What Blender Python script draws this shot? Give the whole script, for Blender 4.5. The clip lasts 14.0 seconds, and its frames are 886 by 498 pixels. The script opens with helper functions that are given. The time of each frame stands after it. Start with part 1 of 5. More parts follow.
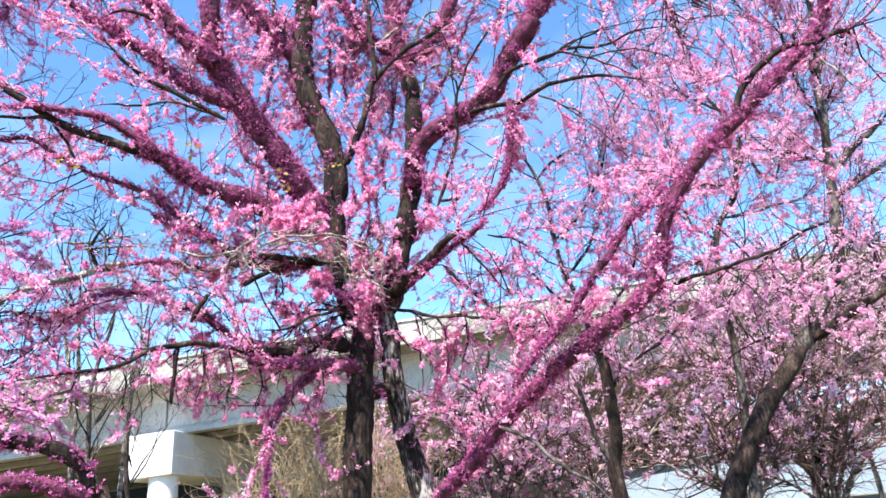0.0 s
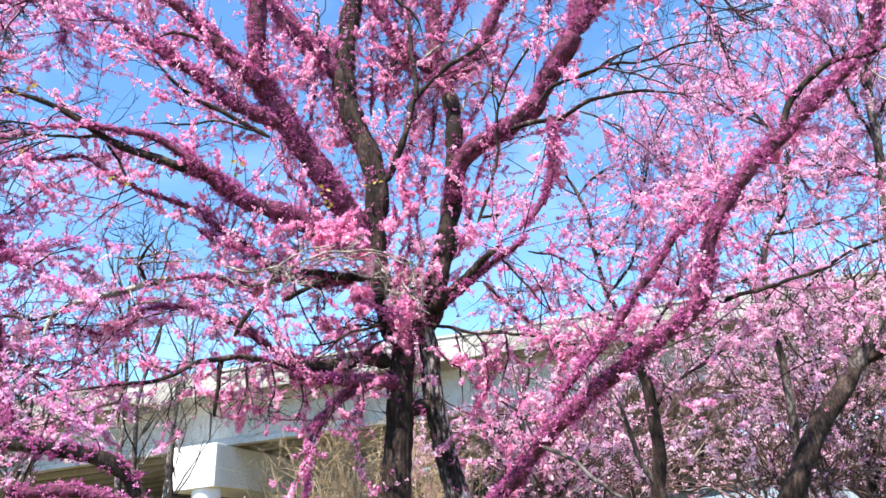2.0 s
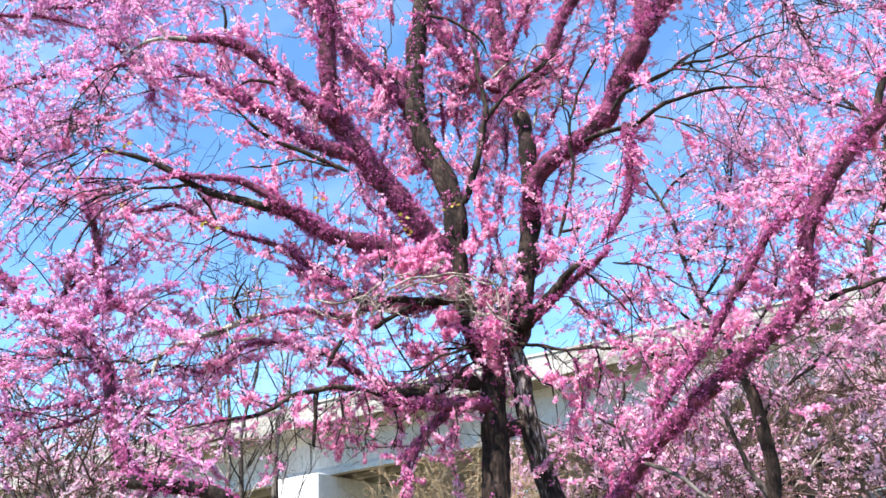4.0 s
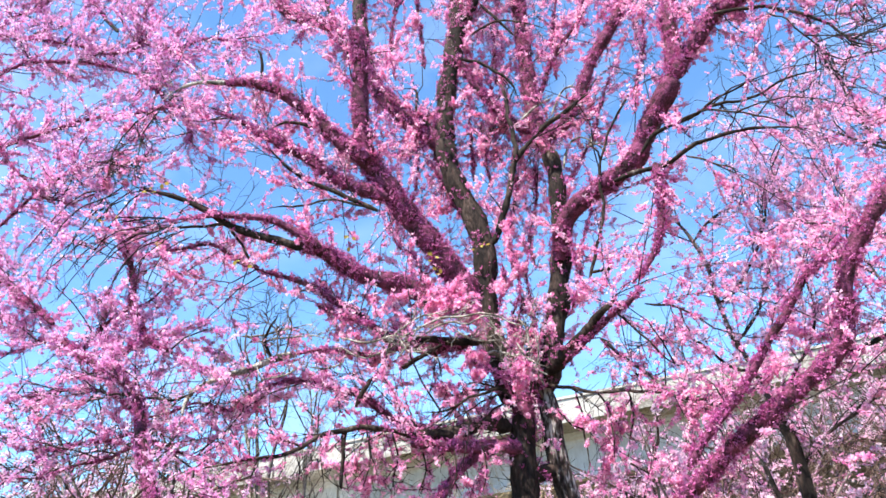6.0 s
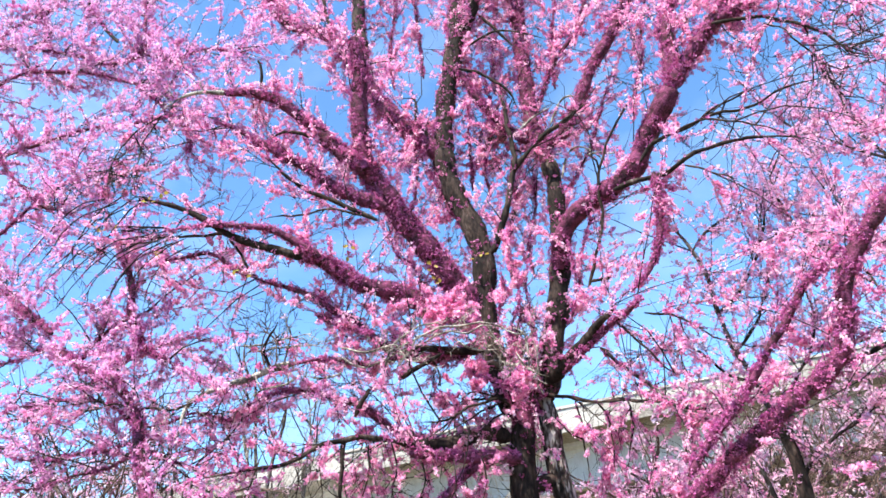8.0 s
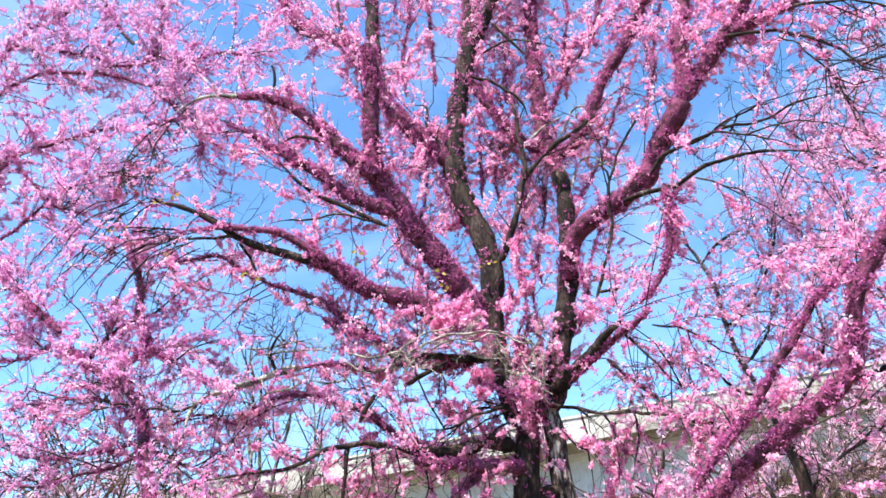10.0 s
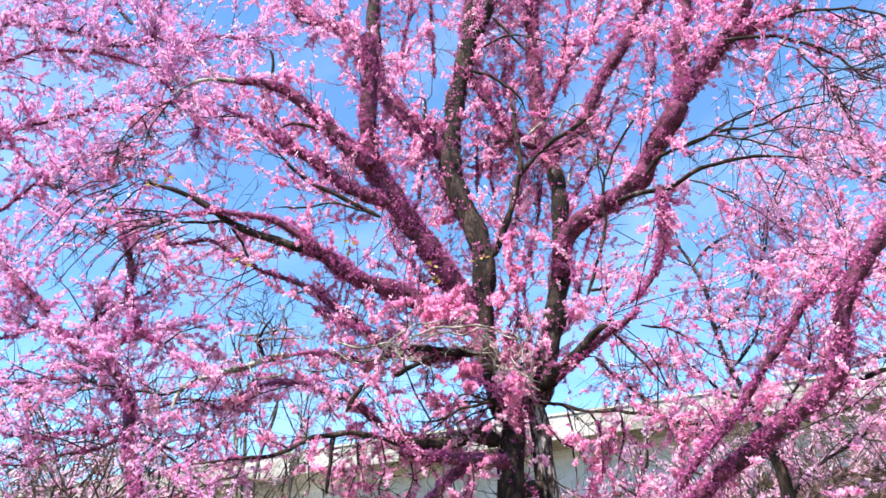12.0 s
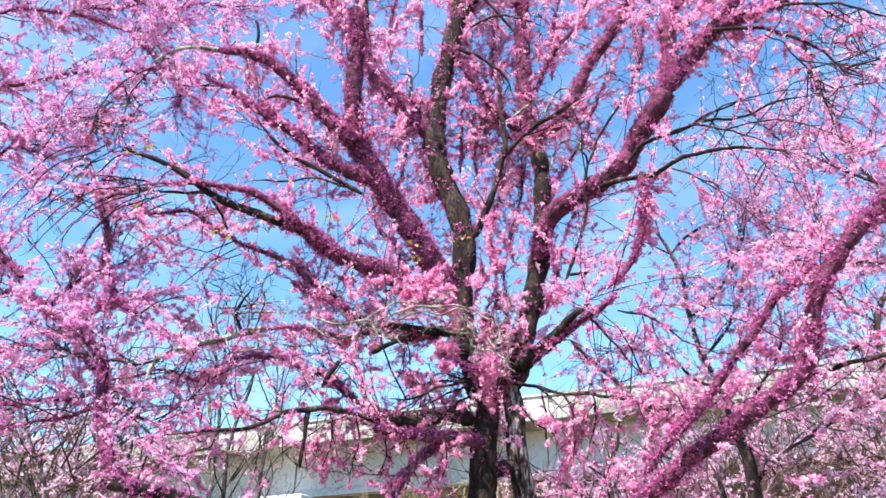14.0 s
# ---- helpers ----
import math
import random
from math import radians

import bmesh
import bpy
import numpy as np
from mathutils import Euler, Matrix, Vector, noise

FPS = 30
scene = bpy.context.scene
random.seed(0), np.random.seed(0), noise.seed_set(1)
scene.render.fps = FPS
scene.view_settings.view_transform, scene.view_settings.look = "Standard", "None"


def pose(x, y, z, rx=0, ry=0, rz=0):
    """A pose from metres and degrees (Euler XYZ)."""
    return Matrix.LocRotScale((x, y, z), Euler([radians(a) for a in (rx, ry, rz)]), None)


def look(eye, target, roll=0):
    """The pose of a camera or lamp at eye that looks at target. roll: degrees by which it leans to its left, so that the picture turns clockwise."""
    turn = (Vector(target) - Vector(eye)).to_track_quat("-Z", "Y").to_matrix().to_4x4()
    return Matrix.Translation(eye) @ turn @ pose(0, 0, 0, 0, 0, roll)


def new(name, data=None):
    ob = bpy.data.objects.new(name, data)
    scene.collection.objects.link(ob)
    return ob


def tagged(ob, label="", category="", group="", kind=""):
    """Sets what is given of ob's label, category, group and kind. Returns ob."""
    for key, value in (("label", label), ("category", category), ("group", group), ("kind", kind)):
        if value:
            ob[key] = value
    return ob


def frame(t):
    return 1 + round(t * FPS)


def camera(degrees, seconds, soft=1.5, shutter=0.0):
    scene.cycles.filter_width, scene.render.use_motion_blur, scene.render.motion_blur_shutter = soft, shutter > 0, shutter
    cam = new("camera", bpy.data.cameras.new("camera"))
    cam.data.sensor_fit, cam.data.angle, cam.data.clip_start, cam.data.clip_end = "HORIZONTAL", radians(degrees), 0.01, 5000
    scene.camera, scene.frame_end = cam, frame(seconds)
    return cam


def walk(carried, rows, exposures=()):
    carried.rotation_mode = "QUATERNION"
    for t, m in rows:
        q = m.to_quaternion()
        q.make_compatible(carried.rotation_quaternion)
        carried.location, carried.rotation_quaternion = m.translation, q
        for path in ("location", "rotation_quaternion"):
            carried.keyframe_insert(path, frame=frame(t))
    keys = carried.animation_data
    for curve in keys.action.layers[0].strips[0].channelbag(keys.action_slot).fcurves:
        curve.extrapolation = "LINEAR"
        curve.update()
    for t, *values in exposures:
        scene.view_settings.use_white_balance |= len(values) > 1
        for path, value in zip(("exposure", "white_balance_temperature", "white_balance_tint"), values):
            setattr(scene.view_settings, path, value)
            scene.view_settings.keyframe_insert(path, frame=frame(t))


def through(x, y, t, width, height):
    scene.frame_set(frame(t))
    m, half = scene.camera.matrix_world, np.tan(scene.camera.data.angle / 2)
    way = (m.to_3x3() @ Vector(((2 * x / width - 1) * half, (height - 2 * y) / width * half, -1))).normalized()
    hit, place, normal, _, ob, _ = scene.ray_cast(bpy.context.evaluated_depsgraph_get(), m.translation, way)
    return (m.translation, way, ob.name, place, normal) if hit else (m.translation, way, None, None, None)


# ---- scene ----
cam = camera(65.0, 14.0, soft=1.6)
walk(cam, [
    (0, pose(0, 0, 1.6, 110.572, 4.683, 1.755)),
    (0.5, pose(0, 0, 1.6, 110.630, 3.676, 2.544)),
    (1, pose(0, 0, 1.6, 111.733, 3.057, 3.389)),
    (1.5, pose(0, 0, 1.6, 111.893, 3.022, 3.689)),
    (2, pose(0, 0, 1.6, 112.116, 3.268, 4.761)),
    (2.5, pose(0, 0, 1.6, 112.373, 3.611, 7.388)),
    (3, pose(0, 0, 1.6, 113.009, 3.962, 9.262)),
    (3.5, pose(0, 0, 1.6, 114.294, 4.020, 10.696)),
    (3.7, pose(0, 0, 1.6, 114.227, 4.656, 12.023)),
    (6, pose(0, 0, 1.6, 117.796, 3.336, 14.734)),
    (6.5, pose(0, 0, 1.6, 118.070, 3.126, 14.556)),
    (7, pose(0, 0, 1.6, 118.143, 3.116, 14.519)),
    (7.5, pose(0, 0, 1.6, 118.413, 3.569, 14.598)),
    (8, pose(0, 0, 1.6, 118.553, 3.426, 14.701)),
    (10.5, pose(0, 0, 1.6, 119.180, 1.708, 14.429)),
    (11, pose(0, 0, 1.6, 118.966, 1.346, 14.053)),
    (11.5, pose(0, 0, 1.6, 118.698, 0.616, 13.706)),
    (12, pose(0, 0, 1.6, 118.551, 0.448, 13.172)),
    (12.5, pose(0, 0, 1.6, 118.577, 0.507, 13.044)),
    (13, pose(0, 0, 1.6, 118.488, 0.560, 12.652)),
    (13.5, pose(0, 0, 1.6, 118.061, -0.154, 12.275)),
    (14, pose(0, 0, 1.6, 116.869, -0.626, 10.829)),
])

# ---- light ----
SUN_EL, SUN_AZ = radians(58), radians(202)
world = bpy.data.worlds.new("spring_sky")
scene.world = world
world.use_nodes = True
wn, wl = world.node_tree.nodes, world.node_tree.links
sky = wn.new("ShaderNodeTexSky")
sky.sky_type = "NISHITA"
sky.sun_disc = False
sky.sun_elevation, sky.sun_rotation = SUN_EL, SUN_AZ
sky.altitude, sky.air_density, sky.dust_density, sky.ozone_density = 200, 1.0, 0.2, 4.0
tint = wn.new("ShaderNodeMix")
tint.data_type, tint.blend_type = "RGBA", "MULTIPLY"
tint.inputs[0].default_value = 1.0
tint.inputs[7].default_value = (0.86, 1.135, 1.255, 1)
wl.new(sky.outputs[0], tint.inputs[6])
sky_way = wn.new("ShaderNodeTexCoord")
stretch = wn.new("ShaderNodeMapping")
stretch.inputs["Scale"].default_value = (2.2, 2.2, 5.0)
wl.new(sky_way.outputs["Generated"], stretch.inputs[0])
wisps = wn.new("ShaderNodeTexNoise")
wisps.inputs["Scale"].default_value, wisps.inputs["Detail"].default_value, wisps.inputs["Distortion"].default_value = 1.6, 6, 0.5
wl.new(stretch.outputs[0], wisps.inputs["Vector"])
thin = wn.new("ShaderNodeMapRange")
thin.inputs["From Min"].default_value, thin.inputs["From Max"].default_value = 0.46, 0.78
thin.inputs["To Max"].default_value = 0.22
wl.new(wisps.outputs[0], thin.inputs["Value"])
cloud = wn.new("ShaderNodeMix")
cloud.data_type = "RGBA"
cloud.inputs[7].default_value = (5.6, 6.6, 8.2, 1)
wl.new(thin.outputs[0], cloud.inputs[0])
wl.new(tint.outputs[2], cloud.inputs[6])
wl.new(cloud.outputs[2], wn["Background"].inputs[0])
wn["Background"].inputs[1].default_value = 0.106
sun = new("sun", bpy.data.lights.new("sun", "SUN"))
sun.data.energy, sun.data.angle, sun.data.color = 5.0, radians(0.55), (1.0, 0.95, 0.88)
sun_way = Vector((math.sin(SUN_AZ) * math.cos(SUN_EL), math.cos(SUN_AZ) * math.cos(SUN_EL), math.sin(SUN_EL)))
sun.matrix_world = look(sun_way * 50, (0, 0, 0))
scene.view_settings.exposure = 1.5


# ---- materials ----
def material(name, rough=0.8):
    m = bpy.data.materials.new(name)
    m.use_nodes = True
    b = m.node_tree.nodes["Principled BSDF"]
    b.inputs["Roughness"].default_value = rough
    return m, m.node_tree.nodes, m.node_tree.links, b


def ramp(nodes, stops):
    r = nodes.new("ShaderNodeValToRGB").color_ramp
    r.elements[0].position, r.elements[0].color = stops[0][0], (*stops[0][1], 1)
    r.elements[1].position, r.elements[1].color = stops[-1][0], (*stops[-1][1], 1)
    for p, c in stops[1:-1]:
        r.elements.new(p).color = (*c, 1)
    return nodes[len(nodes) - 1]


def grainy(name, stops, scale, fine, rough=0.85, bump=0.3, stretch=(1, 1, 1), distance=0.02):
    """A surface whose colour wanders at a coarse and a fine scale, with relief."""
    m, n, l, b = material(name, rough)
    b.inputs["Specular IOR Level"].default_value = 0.2
    co = n.new("ShaderNodeTexCoord")
    mp = n.new("ShaderNodeMapping")
    mp.inputs["Scale"].default_value = stretch
    l.new(co.outputs["Object"], mp.inputs[0])
    a = n.new("ShaderNodeTexNoise")
    a.inputs["Scale"].default_value, a.inputs["Detail"].default_value = scale, 6
    f = n.new("ShaderNodeTexNoise")
    f.inputs["Scale"].default_value, f.inputs["Detail"].default_value = fine, 4
    l.new(mp.outputs[0], a.inputs["Vector"])
    l.new(mp.outputs[0], f.inputs["Vector"])
    mix = n.new("ShaderNodeMath")
    mix.operation = "MULTIPLY_ADD"
    mix.inputs[1].default_value = 0.45
    l.new(f.outputs[0], mix.inputs[0])
    half = n.new("ShaderNodeMath")
    half.operation = "MULTIPLY"
    half.inputs[1].default_value = 0.58
    l.new(a.outputs[0], half.inputs[0])
    l.new(half.outputs[0], mix.inputs[2])
    r = ramp(n, stops)
    l.new(mix.outputs[0], r.inputs[0])
    l.new(r.outputs[0], b.inputs["Base Color"])
    bp = n.new("ShaderNodeBump")
    bp.inputs["Strength"].default_value, bp.inputs["Distance"].default_value = bump, distance
    l.new(mix.outputs[0], bp.inputs["Height"])
    l.new(bp.outputs[0], b.inputs["Normal"])
    return m


def petal(name, stops, through=0.35):
    """Thin petals: a little light passes through, and each flower has its own tint."""
    m, n, l, b = material(name, 0.6)
    g = n.new("ShaderNodeNewGeometry")
    drift = n.new("ShaderNodeTexNoise")
    drift.inputs["Scale"].default_value, drift.inputs["Detail"].default_value = 3.5, 3
    l.new(g.outputs["Position"], drift.inputs["Vector"])
    mix = n.new("ShaderNodeMath")
    mix.operation = "MULTIPLY_ADD"
    mix.inputs[1].default_value = 1.1
    l.new(drift.outputs[0], mix.inputs[0])
    part_random = n.new("ShaderNodeMath")
    part_random.operation = "MULTIPLY_ADD"
    part_random.inputs[1].default_value, part_random.inputs[2].default_value = 0.9, -0.5
    l.new(g.outputs["Random Per Island"], part_random.inputs[0])
    l.new(part_random.outputs[0], mix.inputs[2])
    r = ramp(n, stops)
    l.new(mix.outputs[0], r.inputs[0])
    l.new(r.outputs[0], b.inputs["Base Color"])
    b.inputs["Specular IOR Level"].default_value = 0.25
    t = n.new("ShaderNodeBsdfTranslucent")
    l.new(r.outputs[0], t.inputs[0])
    mx = n.new("ShaderNodeMixShader")
    mx.inputs[0].default_value = through
    l.new(b.outputs[0], mx.inputs[1])
    l.new(t.outputs[0], mx.inputs[2])
    l.new(mx.outputs[0], n["Material Output"].inputs["Surface"])
    return m


BARK = grainy("bark", [(0.40, (0.006, 0.004, 0.0035)), (0.49, (0.018, 0.012, 0.010)), (0.57, (0.040, 0.026, 0.021)), (0.65, (0.085, 0.060, 0.050)), (0.74, (0.20, 0.165, 0.15))], 7, 45, 0.95, 1.0, (1, 1, 0.35), 0.03)
COATED_BARK = grainy("bud_covered_bark", [(0.34, (0.010, 0.006, 0.006)), (0.44, (0.045, 0.014, 0.022)), (0.54, (0.13, 0.030, 0.066)), (0.70, (0.26, 0.06, 0.15))], 14, 70, 0.9, 1.0, (1, 1, 1), 0.03)
GREY_BARK = grainy("grey_bark", [(0.40, (0.012, 0.009, 0.008)), (0.50, (0.04, 0.031, 0.028)), (0.62, (0.14, 0.12, 0.11))], 6, 40, 0.95, 0.9, (1, 1, 0.4), 0.03)
LICHEN_BARK = grainy("lichen_bark", [(0.42, (0.010, 0.007, 0.006)), (0.50, (0.035, 0.025, 0.022)), (0.55, (0.11, 0.09, 0.082)), (0.61, (0.38, 0.35, 0.33))], 5, 40, 0.95, 0.9, (1, 1, 0.35), 0.03)
TWIG = grainy("twig_bark", [(0.3, (0.009, 0.006, 0.007)), (0.7, (0.038, 0.026, 0.026))], 9, 60, 0.9, 0.2)
PALE_TWIG = grainy("dry_twig", [(0.40, (0.03, 0.025, 0.022)), (0.49, (0.13, 0.11, 0.095)), (0.60, (0.42, 0.38, 0.33))], 9, 60, 0.9, 0.2)
BROWN_TWIG = grainy("brown_twig", [(0.38, (0.024, 0.015, 0.012)), (0.62, (0.14, 0.092, 0.075))], 9, 60, 0.9, 0.2)
TAN_TWIG = grainy("tan_twig", [(0.3, (0.20, 0.14, 0.08)), (0.7, (0.50, 0.39, 0.25))], 9, 60, 0.9, 0.2)
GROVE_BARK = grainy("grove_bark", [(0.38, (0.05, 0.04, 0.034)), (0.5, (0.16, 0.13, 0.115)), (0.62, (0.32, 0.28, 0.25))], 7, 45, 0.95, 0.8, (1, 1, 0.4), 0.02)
BLOSSOM = petal("blossom", [(0.0, (0.48, 0.08, 0.27)), (0.3, (0.83, 0.275, 0.525)), (0.7, (0.95, 0.545, 0.735)), (1.0, (0.97, 0.76, 0.87))], 0.57)
LILAC_BLOSSOM = petal("lilac_blossom", [(0.0, (0.43, 0.09, 0.29)), (0.3, (0.74, 0.285, 0.565)), (0.7, (0.90, 0.545, 0.78)), (1.0, (0.96, 0.76, 0.90))], 0.57)
BUD = petal("bud", [(0.0, (0.28, 0.04, 0.16)), (0.5, (0.46, 0.10, 0.29)), (1.0, (0.66, 0.24, 0.46))], 0.3)
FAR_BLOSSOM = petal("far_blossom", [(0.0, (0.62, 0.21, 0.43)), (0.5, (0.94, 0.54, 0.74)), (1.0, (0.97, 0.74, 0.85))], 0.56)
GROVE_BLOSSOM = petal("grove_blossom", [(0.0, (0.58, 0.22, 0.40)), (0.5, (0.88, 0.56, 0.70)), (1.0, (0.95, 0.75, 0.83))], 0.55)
LEAF = petal("young_leaf", [(0.0, (0.24, 0.15, 0.03)), (1.0, (0.42, 0.36, 0.08))], 0.4)
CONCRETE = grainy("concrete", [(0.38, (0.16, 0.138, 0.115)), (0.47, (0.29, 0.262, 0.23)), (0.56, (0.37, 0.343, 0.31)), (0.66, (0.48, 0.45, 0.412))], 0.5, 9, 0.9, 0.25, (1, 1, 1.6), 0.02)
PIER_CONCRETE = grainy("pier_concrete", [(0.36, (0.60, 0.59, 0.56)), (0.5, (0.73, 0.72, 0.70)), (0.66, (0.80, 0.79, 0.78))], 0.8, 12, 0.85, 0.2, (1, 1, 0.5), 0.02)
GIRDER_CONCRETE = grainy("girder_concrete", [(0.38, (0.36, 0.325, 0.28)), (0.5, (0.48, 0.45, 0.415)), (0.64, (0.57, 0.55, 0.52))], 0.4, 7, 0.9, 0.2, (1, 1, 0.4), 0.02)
ASPHALT = grainy("asphalt", [(0.3, (0.035, 0.035, 0.036)), (0.7, (0.07, 0.07, 0.068))], 0.8, 60, 0.9, 0.4)
GRASS = grainy("grass_ground", [(0.3, (0.065, 0.058, 0.024)), (0.5, (0.115, 0.098, 0.045)), (0.7, (0.20, 0.16, 0.09))], 0.7, 14, 0.95, 0.6, distance=0.05)
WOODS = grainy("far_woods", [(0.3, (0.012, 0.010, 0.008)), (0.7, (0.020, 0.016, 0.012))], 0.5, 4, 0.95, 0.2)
PAINTED = grainy("white_cladding", [(0.3, (0.25, 0.32, 0.40)), (0.7, (0.34, 0.41, 0.49))], 0.4, 8, 0.6, 0.1)
ROOFING = grainy("metal_roof", [(0.3, (0.30, 0.36, 0.40)), (0.7, (0.45, 0.51, 0.55))], 0.5, 8, 0.5, 0.1)

rng = np.random.default_rng(7)


# ---- helpers for meshes ----
def quads_mesh(name, verts, quads, mat, smooth=False):
    """A mesh of quads or triangles straight from arrays."""
    me = bpy.data.meshes.new(name)
    verts, quads = np.asarray(verts, np.float32), np.asarray(quads, np.int32)
    me.vertices.add(len(verts))
    me.vertices.foreach_set("co", verts.ravel())
    me.loops.add(quads.size)
    me.loops.foreach_set("vertex_index", quads.ravel())
    me.polygons.add(len(quads))
    me.polygons.foreach_set("loop_start", np.arange(0, quads.size, quads.shape[1], dtype=np.int32))
    me.polygons.foreach_set("use_smooth", np.full(len(quads), smooth))
    me.update(calc_edges=True)
    me.materials.append(mat)
    return me


def part(name, data, mat, parent, label=""):
    """Links a bmesh or a mesh as one object under a thing or a part."""
    if isinstance(data, bmesh.types.BMesh):
        bm, data = data, bpy.data.meshes.new(name)
        bm.to_mesh(data)
        bm.free()
        data.materials.append(mat)
    ob = new(name, data)
    ob.parent = parent
    if parent is not None:
        ob.matrix_parent_inverse = parent.matrix_basis.inverted()
    return tagged(ob, label)


def unit(v):
    return v / (np.linalg.norm(v, axis=-1, keepdims=True) + 1e-9)


def smooth_line(points, step=0.06):
    """A rounded line through a few points, in even steps."""
    p = np.asarray(points, float)
    p = np.vstack([2 * p[0] - p[1], p, 2 * p[-1] - p[-2]])
    line = []
    for i in range(1, len(p) - 2):
        a, b, c, d = p[i - 1:i + 3]
        n = max(2, int(np.linalg.norm(c - b) / step))
        t = np.linspace(0, 1, n, endpoint=False)[:, None]
        line.append(0.5 * (2 * b + (c - a) * t + (2 * a - 5 * b + 4 * c - d) * t ** 2 + (3 * b - a - 3 * c + d) * t ** 3))
    return np.vstack([*line, p[-2:-1]])


def tubes(lines, radii, sides):
    """Verts and quads of many tubes at once. lines: (n, k, 3); radii: (n, k) or (n, k, sides)."""
    n, k, _ = lines.shape
    tang = unit(np.gradient(lines, axis=1))
    a = unit(np.cross(tang, np.array([0.25, 0.95, 0.18])))
    b = np.cross(tang, a)
    ang = np.arange(sides) * 2 * np.pi / sides
    rad = radii[..., None] if radii.ndim == 2 else radii
    rad = np.broadcast_to(rad, (n, k, sides))[..., None]
    v = lines[:, :, None] + rad * (a[:, :, None] * np.cos(ang)[:, None] + b[:, :, None] * np.sin(ang)[:, None])
    base = np.arange(n * k * sides).reshape(n, k, sides)
    nxt = np.roll(base, -1, axis=2)
    q = np.stack([base[:, :-1], nxt[:, :-1], nxt[:, 1:], base[:, 1:]], -1)
    return v.reshape(-1, 3), q.reshape(-1, 4)


def flowers(centres, size, spread, each):
    """Blossoms: at each centre a tuft of petals that fan out from one point. Verts and faces."""
    n = len(centres)
    c = centres + rng.normal(0, 1, (n, 3)) * spread
    way = unit(rng.normal(0, 1, (n, each, 3)))
    side = unit(np.cross(way, rng.normal(0, 1, (n, each, 3))))
    s = size * rng.lognormal(-0.02, 0.25, (n, each, 1)) * rng.lognormal(0, 0.2, (n, 1, 1))
    tip = c[:, None] + way * s
    v = np.concatenate([c[:, None], tip + side * s * 0.42, tip - side * s * 0.34], 1)
    k = np.arange(n)[:, None] * (2 * each + 1)
    j = np.arange(each)[None] + 1
    q = np.stack([np.broadcast_to(k, (n, each)), k + j, k + j + each], -1)
    return v.reshape(-1, 3), q.reshape(-1, 3)


# ---- trees ----
class Tree:
    def __init__(self, name, label, bark, base, group=""):
        self.root = tagged(new(name), label, "tree", group)
        self.root.location = base
        self.root.empty_display_size = 0.2
        self.bark, self.lines = bark, []


def limb(tree, name, r0, r1, coat, points, mat=None, blunt=False, spray=1.0, wet=None, short=1.0):
    """One stem or limb: a lumpy tapered tube. coat: how far flowers cover it."""
    line = smooth_line(points, 0.055 if points[0][1] < 7 else 0.13)
    k = len(line)
    s = np.linspace(0, 1, k)
    wob = np.array([noise.noise_vector(Vector(p) * 2.3) for p in line])
    line = line + wob * (0.022 * np.minimum(1, np.minimum(s, 1 - s) * 8))[:, None]
    if r0 < 0.035:
        kink = np.array([noise.noise_vector(Vector(p) * 7.5) for p in line])
        line = line + kink * (0.020 * np.minimum(1, np.minimum(s, 1 - s) * 6))[:, None]
    rad = (r0 + (r1 - r0) * s) * (1 - 0.26 * coat)
    if name == "limb":
        reach = np.linspace(0, 1, k) * np.linalg.norm(np.diff(line, axis=0), axis=1).sum()
        rad = rad * np.clip(0.25 + reach / (1.6 * r0), 0, 1) ** 0.5
    if r1 < 0.035 and not blunt:
        rad = rad * np.clip((1 - s) / 0.22, 0.12, 1) ** 0.7
    if name == "trunk":
        rad = rad * (1 + 0.55 * np.exp(-line[:, 2] / 0.16)) * np.clip((1 - s) / 0.07, 0.35, 1) ** 0.5
    sides = 12 if r0 > 0.05 else 7 if r0 > 0.012 else 4
    lump = np.array([[noise.noise(Vector(p) * 9 + Vector((j * 1.7, 0, j * 0.9))) for j in range(sides)] for p in line])
    rads = rad[:, None] * (1 + 0.16 * lump + 0.10 * np.sin(s * 40 + r0 * 999)[:, None] * (name == "limb"))
    v, q = tubes(line[None], rads[None], sides)
    v = np.vstack([v, line[-1] + (line[-1] - line[-2]) * 0.4])
    last = (k - 1) * sides
    cap = [[last + j, last + (j + 1) % sides, k * sides, k * sides] for j in range(sides)]
    me = bpy.data.meshes.new(name)
    me.from_pydata(v.tolist(), [], q.tolist() + [f[:3] for f in cap])
    me.polygons.foreach_set("use_smooth", np.full(len(me.polygons), True))
    me.materials.append(mat or (COATED_BARK if coat > 0.5 else tree.bark))
    part(name, me, None, tree.root)
    tree.lines.append((line, rad, coat, name, spray, 0.30 + 0.70 * coat if wet is None else wet, mat is PALE_TWIG, short))


def shoots(starts, ways, lengths, k, bend, lift):
    """Wandering thin lines: (n, k, 3)."""
    n = len(starts)
    p, d = starts.copy(), unit(ways)
    rows = [p]
    for _ in range(k - 1):
        d = unit(d + rng.normal(0, bend, (n, 3)) + np.array([0, 0, lift]))
        p = p + d * (lengths / (k - 1))[:, None]
        rows.append(p)
    return np.stack(rows, 1)


def pick(lines, count):
    """Random places on lines (n, k, 3): the place, the direction there, the line's number and how far along."""
    n, k, _ = lines.shape
    i = rng.integers(0, n, count)
    u = rng.uniform(0.05, 1, count) * (k - 1)
    j = np.minimum(u.astype(int), k - 2)
    f = (u - j)[:, None]
    return lines[i, j] * (1 - f) + lines[i, j + 1] * f, unit(lines[i, j + 1] - lines[i, j]), i, u / (k - 1)


